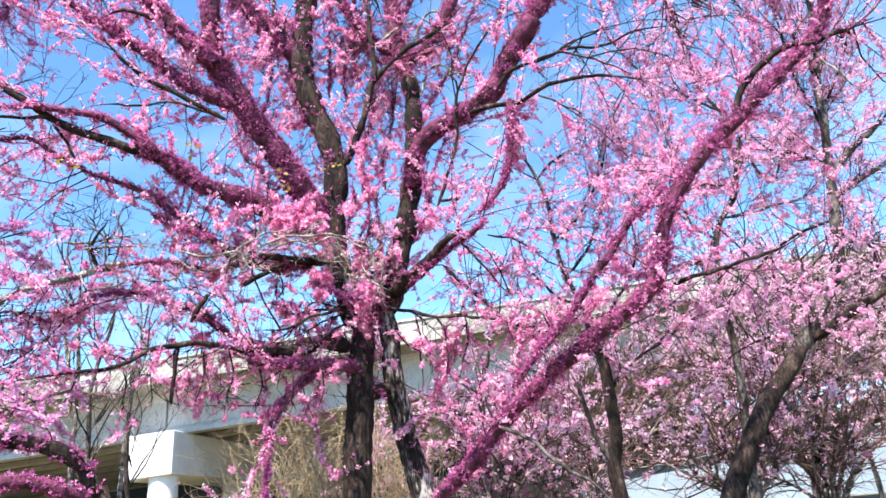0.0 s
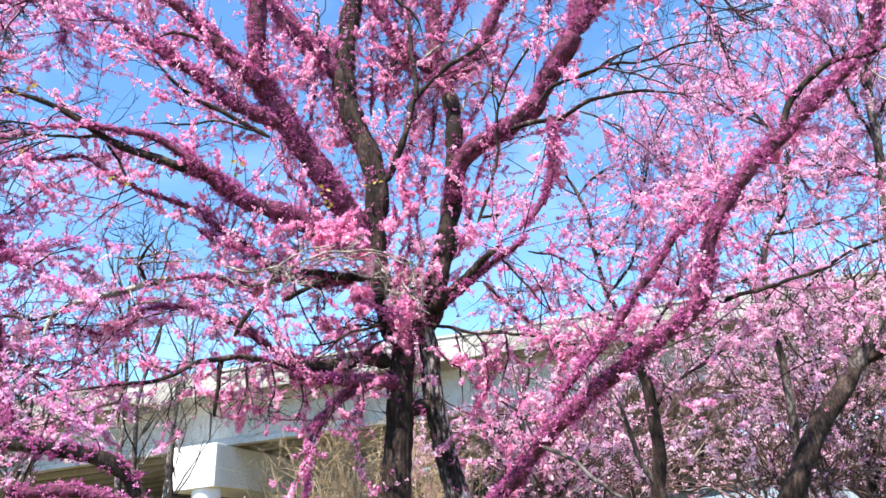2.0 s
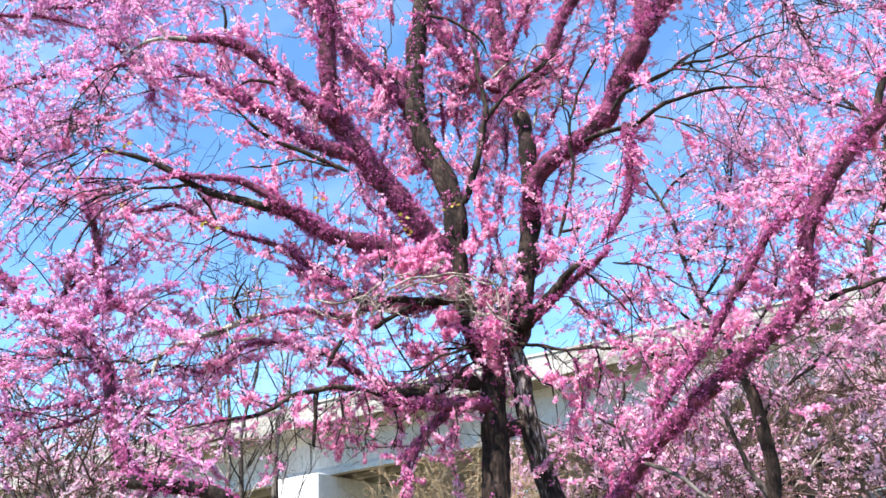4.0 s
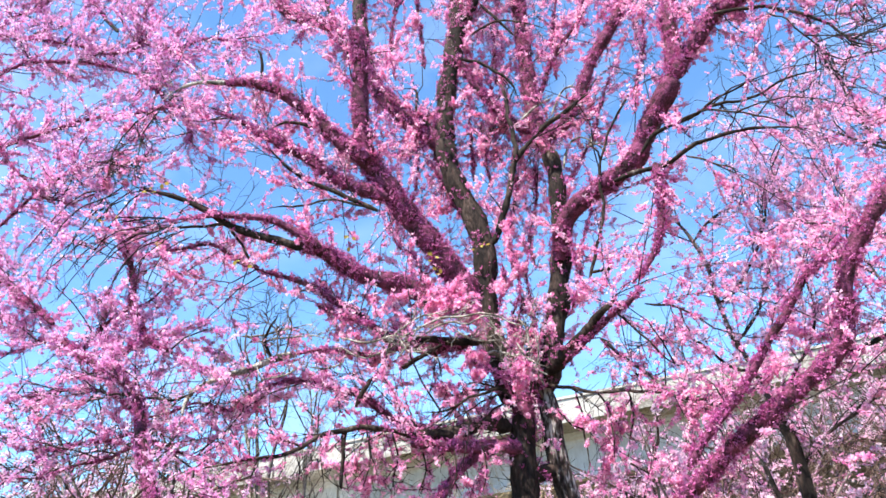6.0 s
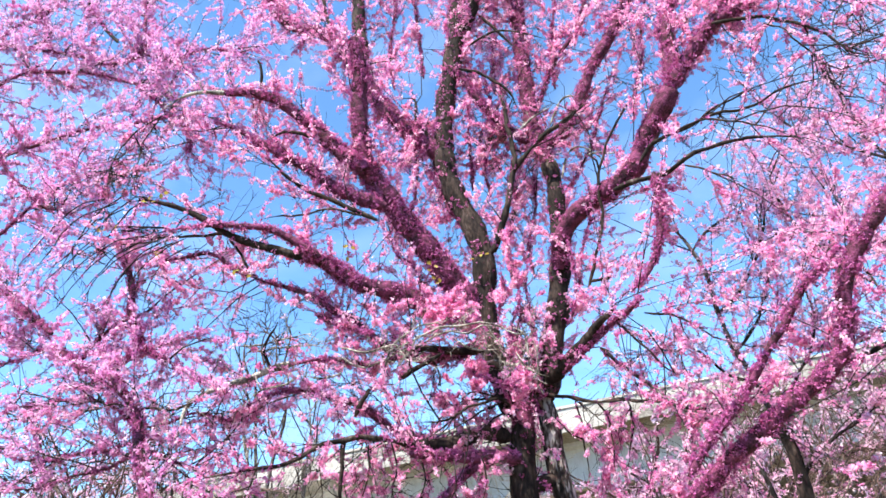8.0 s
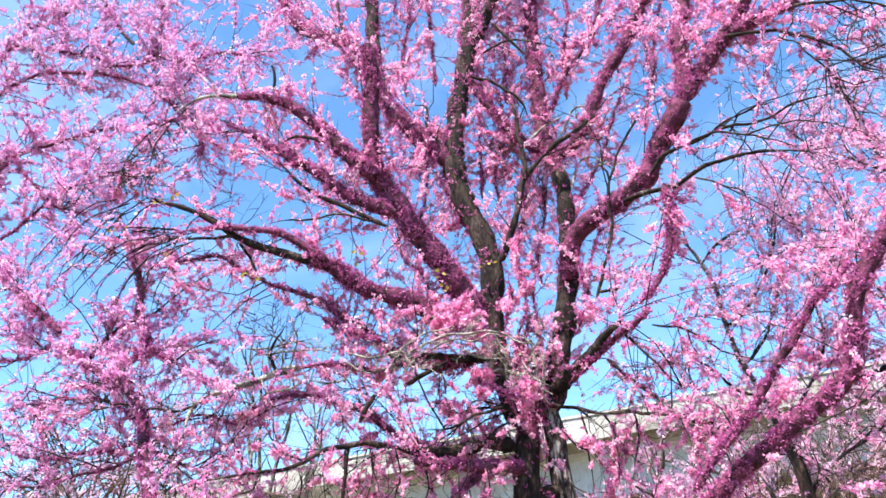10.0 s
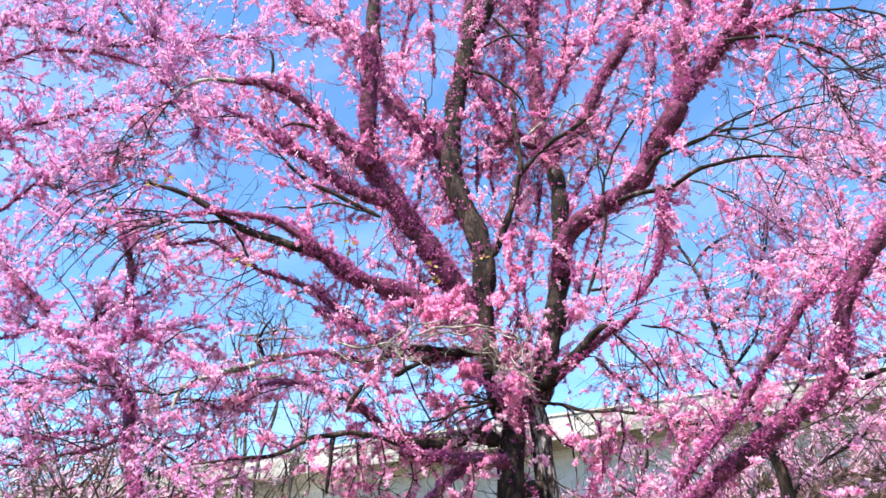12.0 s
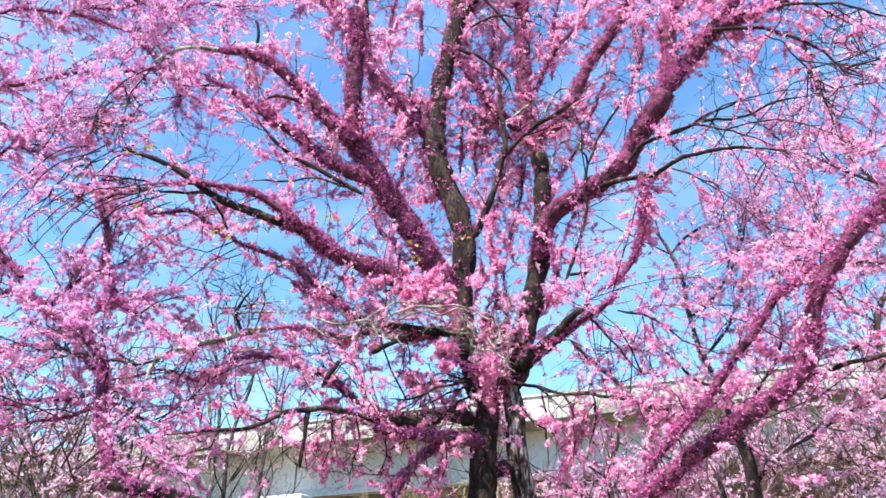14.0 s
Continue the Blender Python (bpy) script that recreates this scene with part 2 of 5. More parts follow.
def grow(tree, dens=5.0, reach=(0.5, 1.6), bloom=1.0, size=0.022, side_twigs=7, petals=BLOSSOM, twig_mat=TWIG, thick=1.0, coat_gain=1.0, openings=(), drift=(0, 0, 0), coat_mat=BUD, pale=False, each=6, knob=4, skirt=0.0):
    """Branchlets, twigs and flowers on all limbs of a tree; the flowers thin out below the height skirt."""
    starts, ways, lens, wet = [], [], [], []
    coat_pts, coat_ball = [], []
    for line, rad, coat, name, spray, full, dry, short in tree.lines:
        if dry != pale:
            continue
        seg = np.linalg.norm(np.diff(line, axis=0), axis=1)
        total = seg.sum()
        lo = 0.72 if name == "trunk" else 0.06
        n = rng.poisson(dens * total * (0.25 if name == "trunk" else 1) * spray * (0.45 + 0.75 * coat))
        if n:
            u = rng.uniform(lo, 1, n)
            j = np.minimum((u * (len(line) - 1)).astype(int), len(line) - 2)
            t = unit(line[j + 1] - line[j])
            starts.append(line[j])
            ways.append(0.85 * t + unit(rng.normal(0, 1, (n, 3))) * 0.85 + np.array([0, 0, 0.22]) + np.array(drift))
            lens.append(rng.uniform(*reach, n) * (0.55 + 0.6 * u) * short)
            wet.append(np.full(n, full))
        # flowers straight on the bark, in knobs of many small ones
        m = int(coat ** 1.2 * total * (150 + 5600 * rad.mean()) * coat_gain)
        if m:
            u = rng.uniform(0.02, 1, m)
            j = np.minimum((u * (len(line) - 1)).astype(int), len(line) - 2)
            f = rng.uniform(0, 1, (m, 1))
            c = line[j] * (1 - f) + line[j + 1] * f
            t = unit(line[j + 1] - line[j])
            out = unit(np.cross(t, rng.normal(0, 1, (m, 3))))
            lump = np.array([noise.noise(Vector(q) * 7) for q in c + out * 0.05])
            keep = 1.6 * lump + 0.35 * out[:, 2] > rng.uniform(-0.55, 0.65, m) - coat * 0.5
            ball = rng.uniform(0.010, 0.027, m) * (0.75 + 0.9 * np.maximum(lump, 0)) * np.clip(0.6 + 9 * rad[j], 0.6, 1.3)
            c = c + out * (rad[j] * 0.95 + ball * 0.55)[:, None]
            coat_pts.append(c[keep])
            coat_ball.append(ball[keep])
    starts, ways, lens, wet = np.vstack(starts), np.vstack(ways), np.concatenate(lens), np.concatenate(wet)
    big = shoots(starts, ways, lens, 6, 0.26, 0.03)
    keep = np.ones(len(big), bool)
    mid = big[:, 3:].mean(1)
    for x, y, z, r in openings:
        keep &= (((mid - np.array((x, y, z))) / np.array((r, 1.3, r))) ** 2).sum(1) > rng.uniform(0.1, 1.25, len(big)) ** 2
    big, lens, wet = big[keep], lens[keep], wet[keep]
    nb = len(big)
    p, d, i, u = pick(big, nb * side_twigs)
    long = rng.uniform(0.14, 0.52, len(p)) * (reach[1] / 1.6) * (1.25 - 0.6 * u) * np.clip(lens[i] / 0.7, 0.3, 1)
    small = shoots(p, 0.8 * d + unit(rng.normal(0, 1, d.shape)) * 0.75, long, 3, 0.3, 0.02)
    taper = np.linspace(1, 0.25, 6)
    v1, q1 = tubes(big, np.outer(rng.uniform(0.0035, 0.006, nb) * thick * (0.5 + 0.45 * lens), taper), 3)
    v2, q2 = tubes(small, np.outer(rng.uniform(0.0015, 0.0028, len(small)) * thick, np.linspace(1, 0.4, 3)), 3)
    twigs = part("brushwood", quads_mesh("brushwood", np.vstack([v1, v2]), np.vstack([q1, q2 + len(v1)]), twig_mat, True), None, tree.root, "fine dark twigs")
    tagged(twigs, kind="stuff")
    # flowers sit in sleeves: some shoots are full of them, others bare
    if bloom > 0:
        full1 = rng.uniform(0, 1, nb) < wet * 0.75 * min(bloom, 1.2)
        full2 = rng.uniform(0, 1, len(small)) < wet[i] * 0.85 * min(bloom, 1.2)
        c1, _, _, u1 = pick(big[full1], int(lens[full1].sum() * 105 * bloom))
        c1 = c1[u1 > rng.uniform(-0.2, 0.5, len(u1))]
        c2, _, _, _ = pick(small[full2], int(long[full2].sum() * 105 * bloom))
        c = np.vstack([c1, c2])
        lump = np.array([noise.noise(Vector(q) * 5.0) for q in c])
        c = c[(lump > rng.uniform(-0.45, 0.35, len(c))) & (c[:, 2] - skirt > rng.uniform(-1.8, 0.2, len(c)))]
        v, q = flowers(c, size, size * 0.45, each)
        tagged(part("crown", quads_mesh("crown", v, q, petals), None, tree.root, "pale pink open blossoms"), kind="stuff")
    if coat_pts and bloom > 0:
        c, ball = np.vstack(coat_pts), np.concatenate(coat_ball)
        c, ball = np.repeat(c, knob, axis=0), np.repeat(ball, knob)
        c = c + unit(rng.normal(0, 1, c.shape)) * (ball * rng.uniform(0.35, 1, len(ball)) ** 0.5)[:, None]
        v, q = flowers(c, size * 0.75, size * 0.1, 4)
        tagged(part("bark_bloom", quads_mesh("bark_bloom", v, q, coat_mat), None, tree.root, "deep magenta blossoms on the bark"), kind="stuff")
    return big


def wild_limbs(tree, base, height, spread, stems=5, r=0.09, coat=0.5, lean=(0, 0)):
    """A small tree of its own: a short stem and limbs that fan out."""
    x, y, z = base
    fork = Vector((x + lean[0] * 0.4, y + lean[1] * 0.4, z + height * rng.uniform(0.22, 0.32)))
    limb(tree, "trunk", r, r * 0.75, 0.05, [(x, y, z - 0.05), (x + lean[0] * 0.15 + rng.normal(0, 0.06), y + lean[1] * 0.15, z + height * 0.13), tuple(fork)])
    for j in range(stems):
        a = 2 * math.pi * (j + rng.uniform(-0.3, 0.3)) / stems
        out = spread * rng.uniform(0.45, 1.0)
        top = height * rng.uniform(0.65, 1.0) * (1.1 - 0.35 * out / spread)
        tip = Vector((x + lean[0] + out * math.cos(a), y + lean[1] + out * math.sin(a), z + top))
        m1 = fork.lerp(tip, 0.33) + Vector((0, 0, 0.10 * top))
        m2 = fork.lerp(tip, 0.68) + Vector((rng.normal(0, 0.12), rng.normal(0, 0.12), 0.08 * top))
        limb(tree, "limb", r * 0.6, r * 0.16, coat, [tuple(fork), tuple(m1), tuple(m2), tuple(tip)])
        for f0 in (0.4, 0.65):
            b0 = fork.lerp(tip, f0) + Vector((0, 0, 0.09 * top))
            e = b0 + Vector((rng.normal(0, 0.4) * spread, rng.normal(0, 0.4) * spread, rng.uniform(0.1, 0.3) * height))
            limb(tree, "limb", r * 0.3, r * 0.1, coat, [tuple(b0), tuple(b0.lerp(e, 0.5) + Vector((0, 0, 0.08))), tuple(e)])


# ---- ground ----
def ground_sheet():
    bm = bmesh.new()
    rings = [0, 3, 6, 10, 15, 22, 32, 48, 80, 160, 400, 1200, 4000]
    rows = []
    for r in rings:
        row = []
        for j in range(48):
            a = 2 * math.pi * j / 48
            x, y = r * math.cos(a), r * math.sin(a)
            h = 0.10 * noise.noise(Vector((x, y, 0)) * 0.15) if 3 < r < 100 else 0.0
            row.append(bm.verts.new((x, y, h - 0.02)))
        rows.append(row)
    for a, b in zip(rows[1:], rows[2:]):
        for j in range(48):
            bm.faces.new((a[j], a[(j + 1) % 48], b[(j + 1) % 48], b[j]))
    bm.faces.new(rows[1])
    for v in rows[0]:
        bm.verts.remove(v)
    bmesh.ops.recalc_face_normals(bm, faces=bm.faces)
    ob = part("ground", bm, GRASS, None)
    return tagged(ob, "rough spring grass ground under the trees", "ground", kind="structure")


ground_sheet()


# ---- the overpass ----
ORIGIN = Vector((6.526, 28.806, 0))
U = Vector((-0.9958, 0.0916, 0)).normalized()
N = Vector((0.0916, 0.9958, 0)).normalized()
TOP, GRADE = 9.945, -0.0493


def on_bridge(s, n, z):
    """s along the road to the west, n away from the near edge, z below (-) the top of the near barrier."""
    p = ORIGIN + U * s + N * n
    return Vector((p.x, p.y, TOP + GRADE * s + z))


def run(profile, s0, s1, steps=1):
    """A profile of (n, z) pairs drawn out along the road."""
    bm = bmesh.new()
    rows = [[bm.verts.new(on_bridge(s0 + (s1 - s0) * i / steps, n, z)) for n, z in profile] for i in range(steps + 1)]
    m = len(profile)
    for a, b in zip(rows, rows[1:]):
        for j in range(m):
            bm.faces.new((a[j], a[(j + 1) % m], b[(j + 1) % m], b[j]))
    bm.faces.new(rows[0])
    bm.faces.new(list(reversed(rows[-1])))
    bmesh.ops.recalc_face_normals(bm, faces=bm.faces)
    return bm


def overpass():
    root = tagged(new("overpass_bridge"), "long pale concrete highway overpass on girders behind the trees", "bridge")
    root.location = on_bridge(0, 6, -9)
    root.location.z = 0
    s0, s1, width = -70, 95, 26
    # near barrier in lengths with open joints
    length = 7.5
    shape = [(-0.05, 0.0), (-0.06, -0.10), (0.0, -0.13), (0.0, -0.86), (0.44, -0.86), (0.44, -0.78), (0.28, -0.55), (0.22, -0.03), (0.19, 0.0)]
    for i in range(22):
        a = s0 + i * length
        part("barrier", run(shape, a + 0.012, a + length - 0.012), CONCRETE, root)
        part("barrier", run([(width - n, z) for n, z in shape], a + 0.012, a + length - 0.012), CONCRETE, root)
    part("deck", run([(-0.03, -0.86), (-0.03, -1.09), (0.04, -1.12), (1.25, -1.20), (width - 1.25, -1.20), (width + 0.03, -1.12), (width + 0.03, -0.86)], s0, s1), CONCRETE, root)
    part("roadway", run([(0.5, -0.856), (0.5, -0.80), (width - 0.5, -0.80), (width - 0.5, -0.856)], s0, s1), ASPHALT, root, "dark asphalt roadway")
    girder = [(-0.45, -1.2), (-0.45, -1.36), (-0.16, -1.48), (-0.10, -1.60), (-0.10, -2.75), (-0.28, -2.95), (-0.33, -3.15),
              (0.33, -3.15), (0.28, -2.95), (0.10, -2.75), (0.10, -1.60), (0.16, -1.48), (0.45, -1.36), (0.45, -1.2)]
    spans = [(-70, -50), (-50, -24), (-24, 20.2), (20.2, 55), (55, 95)]
    for a, b in spans:
        for g in range(10):
            c = 1.95 + g * (width - 3.9) / 9
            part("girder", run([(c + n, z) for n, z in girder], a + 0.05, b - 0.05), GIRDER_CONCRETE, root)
    for a, _ in spans[1:]:
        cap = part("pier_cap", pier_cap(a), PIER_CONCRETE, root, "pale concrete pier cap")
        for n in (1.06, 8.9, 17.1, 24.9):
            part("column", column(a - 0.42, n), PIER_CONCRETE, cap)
    return root


def column(s, n):
    bm = bmesh.new()
    c = on_bridge(s, n, 0)
    rows = []
    for z in (-0.1, c.z - 5.0):
        rows.append([bm.verts.new((c.x + 0.62 * math.cos(k * math.pi / 10), c.y + 0.62 * math.sin(k * math.pi / 10), z)) for k in range(20)])
    for k in range(20):
        f = bm.faces.new((rows[0][k], rows[0][(k + 1) % 20], rows[1][(k + 1) % 20], rows[1][k]))
        f.smooth = True
    return bm


def pier_cap(s):
    """The cross beam on the columns, its ends cut slanting."""
    bm = bmesh.new()
    prof = [(0.35, -3.17), (0.30, -5.02), (25.7, -5.02), (25.65, -3.17)]
    rows = [[bm.verts.new(on_bridge(s + d, n, z)) for n, z in prof] for d in (-1.15, 1.2)]
    m = len(prof)
    for j in range(m):
        bm.faces.new((rows[0][j], rows[0][(j + 1) % m], rows[1][(j + 1) % m], rows[1][j]))
    bm.faces.new(rows[0])
    bm.faces.new(list(reversed(rows[1])))
    bmesh.ops.recalc_face_normals(bm, faces=bm.faces)
    bmesh.ops.bevel(bm, geom=bm.edges[:], offset=0.03, segments=1, affect="EDGES")
    return bm


overpass()


# ---- far distance ----
def far_woods():
    """A band of far bare woods beyond the road, many small clumps."""
    n = 5000
    a = rng.uniform(radians(-75), radians(75), n)
    r = rng.uniform(122, 128, n)
    h = rng.uniform(0.82, 1.04, n) * (12.5 + 1.4 * np.sin(a * 9) + 0.9 * np.sin(a * 23 + 1))
    c = np.stack([r * np.sin(a), r * np.cos(a), h], 1)
    v, q = flowers(c, 0.75, 0.5, 6)
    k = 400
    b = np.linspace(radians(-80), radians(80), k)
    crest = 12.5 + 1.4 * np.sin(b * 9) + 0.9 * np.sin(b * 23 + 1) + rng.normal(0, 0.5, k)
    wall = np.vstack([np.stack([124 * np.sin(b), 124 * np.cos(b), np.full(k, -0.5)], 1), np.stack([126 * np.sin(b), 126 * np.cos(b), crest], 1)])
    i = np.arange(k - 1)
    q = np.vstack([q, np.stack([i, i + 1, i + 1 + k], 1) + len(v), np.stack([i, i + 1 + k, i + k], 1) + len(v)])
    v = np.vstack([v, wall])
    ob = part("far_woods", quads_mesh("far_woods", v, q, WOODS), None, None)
    return tagged(ob, "dark band of far woods beyond the overpass", "woods", kind="stuff")


far_woods()


def low_building():
    """A long low pale building under and beyond the overpass."""
    root = tagged(new("low_building"), "long low pale blue metal-clad building beyond the overpass", "building")
    root.location = (43, 69, 0)
    def block(name, x0, x1, y0, y1, z0, z1, mat, tilt=0.0):
        bm = bmesh.new()
        bmesh.ops.create_cube(bm, size=1)
        for v in bm.verts:
            v.co = Vector(((x0 + x1) / 2 + v.co.x * (x1 - x0), (y0 + y1) / 2 + v.co.y * (y1 - y0), (z0 + z1) / 2 + v.co.z * (z1 - z0)))
            if v.co.z > (z0 + z1) / 2 or z0 > 1:
                v.co.z += tilt * (v.co.x - x0)
        return part(name, bm, mat, root)
    block("wall", 12, 70, 62, 76, -0.1, 3.2, PAINTED, 0.09)
    block("roof", 11.6, 70.4, 61.6, 76.4, 3.22, 3.32, ROOFING, 0.09)
    return root


low_building()


# ---- the redbuds near the camera ----
redbud = Tree("redbud_tree", "old two-stemmed redbud in full magenta-pink bloom", BARK, (-0.7, 6.0, 0))
redbud_right = Tree("redbud_tree", "leaning dark-barked redbud with pale pink bloom", BARK, (2.13, 8.0, 0))
redbud_slender = Tree("redbud_tree", "slender grey redbud with an airy pale pink crown", GREY_BARK, (3.55, 9.5, 0))
redbud_dark = Tree("redbud_tree", "thin dark-stemmed redbud with pale pink bloom", BARK, (2.0, 8.6, 0))
redbud_left = Tree("redbud_tree", "redbud thick with pale pink bloom beside the old one", BARK, (-2.15, 4.75, 0))
# main redbud: two stems
limb(redbud, "trunk", 0.144, 0.111, 0.06, [(-1.03, 6.00, 0.00), (-0.88, 6.00, 1.79), (-0.84, 6.00, 2.24), (-0.83, 6.00, 2.61), (-0.79, 6.00, 2.96), (-0.75, 6.00, 3.26)], spray=1.2)
limb(redbud, "limb", 0.123, 0.117, 0.6, [(-0.82, 6.00, 2.76), (-0.79, 6.00, 2.96), (-0.75, 6.00, 3.18), (-0.70, 6.00, 3.39)], spray=0.7, wet=0.5, short=0.25)
limb(redbud, "trunk", 0.129, 0.088, 0.08, [(0.18, 6.36, 0.00), (-0.34, 6.25, 1.71), (-0.44, 6.23, 2.11), (-0.50, 6.21, 2.40), (-0.54, 6.19, 2.65), (-0.55, 6.16, 2.92), (-0.55, 6.14, 3.18), (-0.56, 6.12, 3.41)], spray=0.5, mat=LICHEN_BARK)
limb(redbud, "limb", 0.073, 0.075, 0.4, [(-0.78, 6.05, 2.57), (-0.65, 6.12, 2.63), (-0.53, 6.20, 2.62)], spray=0.6, wet=0.4, short=0.3)
# left leader and its forks
limb(redbud, "limb", 0.133, 0.119, 0.33, [(-0.85, 6.00, 3.19), (-0.91, 6.02, 3.54), (-0.98, 6.03, 3.85), (-1.01, 6.05, 4.15), (-1.00, 6.07, 4.48), (-0.99, 6.08, 4.86), (-1.05, 6.10, 5.18), (-1.17, 6.12, 5.52), (-1.28, 6.13, 5.92), (-1.32, 6.15, 6.23)], spray=0.7, wet=0.6)
limb(redbud, "limb", 0.119, 0.133, 0.45, [(-1.31, 6.15, 6.13), (-1.31, 6.17, 6.53), (-1.26, 6.19, 6.99), (-1.19, 6.21, 7.33), (-1.13, 6.22, 7.69), (-1.07, 6.24, 8.07), (-1.01, 6.26, 8.56), (-0.95, 6.28, 9.19), (-0.86, 6.30, 10.20)], spray=0.9, wet=0.8)
limb(redbud, "limb", 0.089, 0.082, 0.5, [(-1.13, 6.20, 7.62), (-0.98, 6.18, 7.99), (-0.85, 6.16, 8.25), (-0.73, 6.14, 8.58), (-0.61, 6.12, 8.88), (-0.35, 6.10, 9.73)], wet=0.8)
limb(redbud, "limb", 0.131, 0.108, 0.75, [(-1.31, 6.15, 6.15), (-1.46, 6.18, 6.38), (-1.61, 6.21, 6.54), (-1.80, 6.23, 6.78), (-1.97, 6.26, 7.06), (-2.14, 6.29, 7.32), (-2.28, 6.32, 7.64), (-2.48, 6.34, 8.08), (-2.69, 6.37, 8.53), (-2.89, 6.40, 8.78)])
limb(redbud, "limb", 0.100, 0.063, 0.85, [(-2.87, 6.40, 8.78), (-3.15, 6.41, 8.95), (-3.49, 6.42, 9.20), (-3.69, 6.43, 9.53), (-3.83, 6.44, 9.97), (-4.32, 6.45, 11.76)])
limb(redbud, "limb", 0.100, 0.105, 0.45, [(-2.27, 6.40, 7.68), (-2.36, 6.44, 8.15), (-2.43, 6.48, 8.67), (-2.46, 6.52, 9.31), (-2.51, 6.56, 9.94), (-2.57, 6.60, 11.27)])
limb(redbud, "limb", 0.024, 0.022, 0.05, [(-2.66, 6.40, 8.48), (-2.78, 6.41, 8.82), (-2.89, 6.43, 9.13), (-2.98, 6.44, 9.56), (-3.27, 6.45, 11.35)], spray=0.5)
limb(redbud, "limb", 0.020, 0.014, 0.0, [(-1.37, 6.10, 6.26), (-1.48, 6.11, 6.52), (-1.61, 6.12, 6.75), (-1.61, 6.14, 7.06), (-1.76, 6.15, 7.13)], spray=1.2, wet=0.3)
limb(redbud, "limb", 0.069, 0.055, 0.85, [(-0.40, 6.35, 6.29), (-0.56, 6.31, 6.47), (-0.70, 6.27, 6.64), (-0.87, 6.23, 6.93), (-1.00, 6.19, 7.17), (-1.10, 6.15, 7.41)])
limb(redbud, "limb", 0.021, 0.014, 0.05, [(-1.06, 6.10, 7.35), (-0.82, 6.13, 7.23), (-0.63, 6.15, 7.05), (-0.50, 6.17, 6.86), (-0.45, 6.20, 6.67)], spray=0.8, wet=0.3)
limb(redbud, "limb", 0.015, 0.009, 0.05, [(-0.90, 6.10, 7.67), (-0.65, 6.07, 7.75), (-0.43, 6.05, 7.71), (-0.17, 6.03, 7.55), (-0.04, 6.00, 7.42)], wet=0.3)
limb(redbud, "limb", 0.020, 0.014, 0.05, [(-0.74, 6.10, 8.12), (-0.54, 6.15, 7.81), (-0.38, 6.20, 7.58)], wet=0.3)
limb(redbud, "limb", 0.039, 0.031, 0.12, [(-0.90, 6.05, 4.83), (-0.83, 6.05, 4.91), (-0.74, 6.05, 5.16), (-0.62, 6.05, 5.54), (-0.55, 6.05, 5.77), (-0.40, 6.05, 5.92), (-0.25, 6.05, 6.06)], spray=1.2, wet=0.4)
limb(redbud, "limb", 0.034, 0.019, 0.1, [(-0.29, 6.05, 6.03), (-0.09, 6.04, 6.17), (0.04, 6.03, 6.25), (0.17, 6.01, 6.31), (0.30, 6.00, 6.37)], spray=1.2, wet=0.4)
limb(redbud, "limb", 0.030, 0.021, 0.2, [(-0.55, 6.00, 5.72), (-0.55, 6.05, 6.03), (-0.57, 6.10, 6.34), (-0.59, 6.15, 6.68), (-0.66, 6.20, 7.00)])
limb(redbud, "limb", 0.033, 0.019, 0.6, [(-1.06, 6.10, 5.15), (-1.21, 6.16, 5.35), (-1.35, 6.22, 5.62), (-1.42, 6.28, 5.93), (-1.47, 6.34, 6.26), (-1.56, 6.40, 6.56)], spray=1.3)
limb(redbud, "limb", 0.023, 0.016, 0.5, [(-1.31, 6.10, 4.68), (-1.49, 6.17, 5.00), (-1.74, 6.23, 5.39), (-1.92, 6.30, 5.64)], spray=1.0)
# big left limb
limb(redbud, "limb", 0.160, 0.128, 0.8, [(-1.08, 6.00, 4.11), (-1.20, 5.92, 4.39), (-1.31, 5.83, 4.56), (-1.42, 5.75, 4.74), (-1.52, 5.67, 4.91), (-1.64, 5.58, 5.10), (-1.76, 5.50, 5.29), (-1.87, 5.42, 5.48), (-1.96, 5.33, 5.65), (-1.98, 5.25, 5.75)], spray=0.5)
limb(redbud, "limb", 0.127, 0.088, 0.97, [(-1.93, 5.30, 5.54), (-1.96, 5.25, 5.83), (-1.95, 5.20, 6.07), (-1.95, 5.15, 6.33), (-1.91, 5.10, 6.57), (-1.91, 5.05, 6.79), (-1.94, 5.00, 7.03)], spray=0.8)
limb(redbud, "limb", 0.115, 0.043, 0.75, [(-1.90, 5.25, 5.53), (-2.10, 5.19, 5.74), (-2.27, 5.14, 5.93), (-2.40, 5.08, 6.08), (-2.54, 5.03, 6.20), (-2.65, 4.97, 6.29), (-2.78, 4.92, 6.39), (-2.93, 4.86, 6.45), (-3.09, 4.81, 6.48), (-3.22, 4.75, 6.46)], spray=0.8)
limb(redbud, "limb", 0.029, 0.012, 0.1, [(-3.19, 4.75, 6.45), (-3.40, 4.72, 6.48), (-3.57, 4.70, 6.51), (-3.68, 4.68, 6.46), (-3.75, 4.65, 6.36)], mat=PALE_TWIG, spray=2, wet=0.5, short=0.5)
limb(redbud, "limb", 0.098, 0.026, 0.9, [(-1.76, 5.40, 5.17), (-1.93, 5.35, 5.26), (-2.14, 5.30, 5.35), (-2.31, 5.25, 5.47), (-2.44, 5.20, 5.60), (-2.57, 5.15, 5.69), (-2.70, 5.10, 5.77), (-2.84, 5.05, 5.90), (-3.00, 5.00, 6.01), (-3.24, 4.95, 6.18), (-3.41, 4.90, 6.26)], spray=0.8)
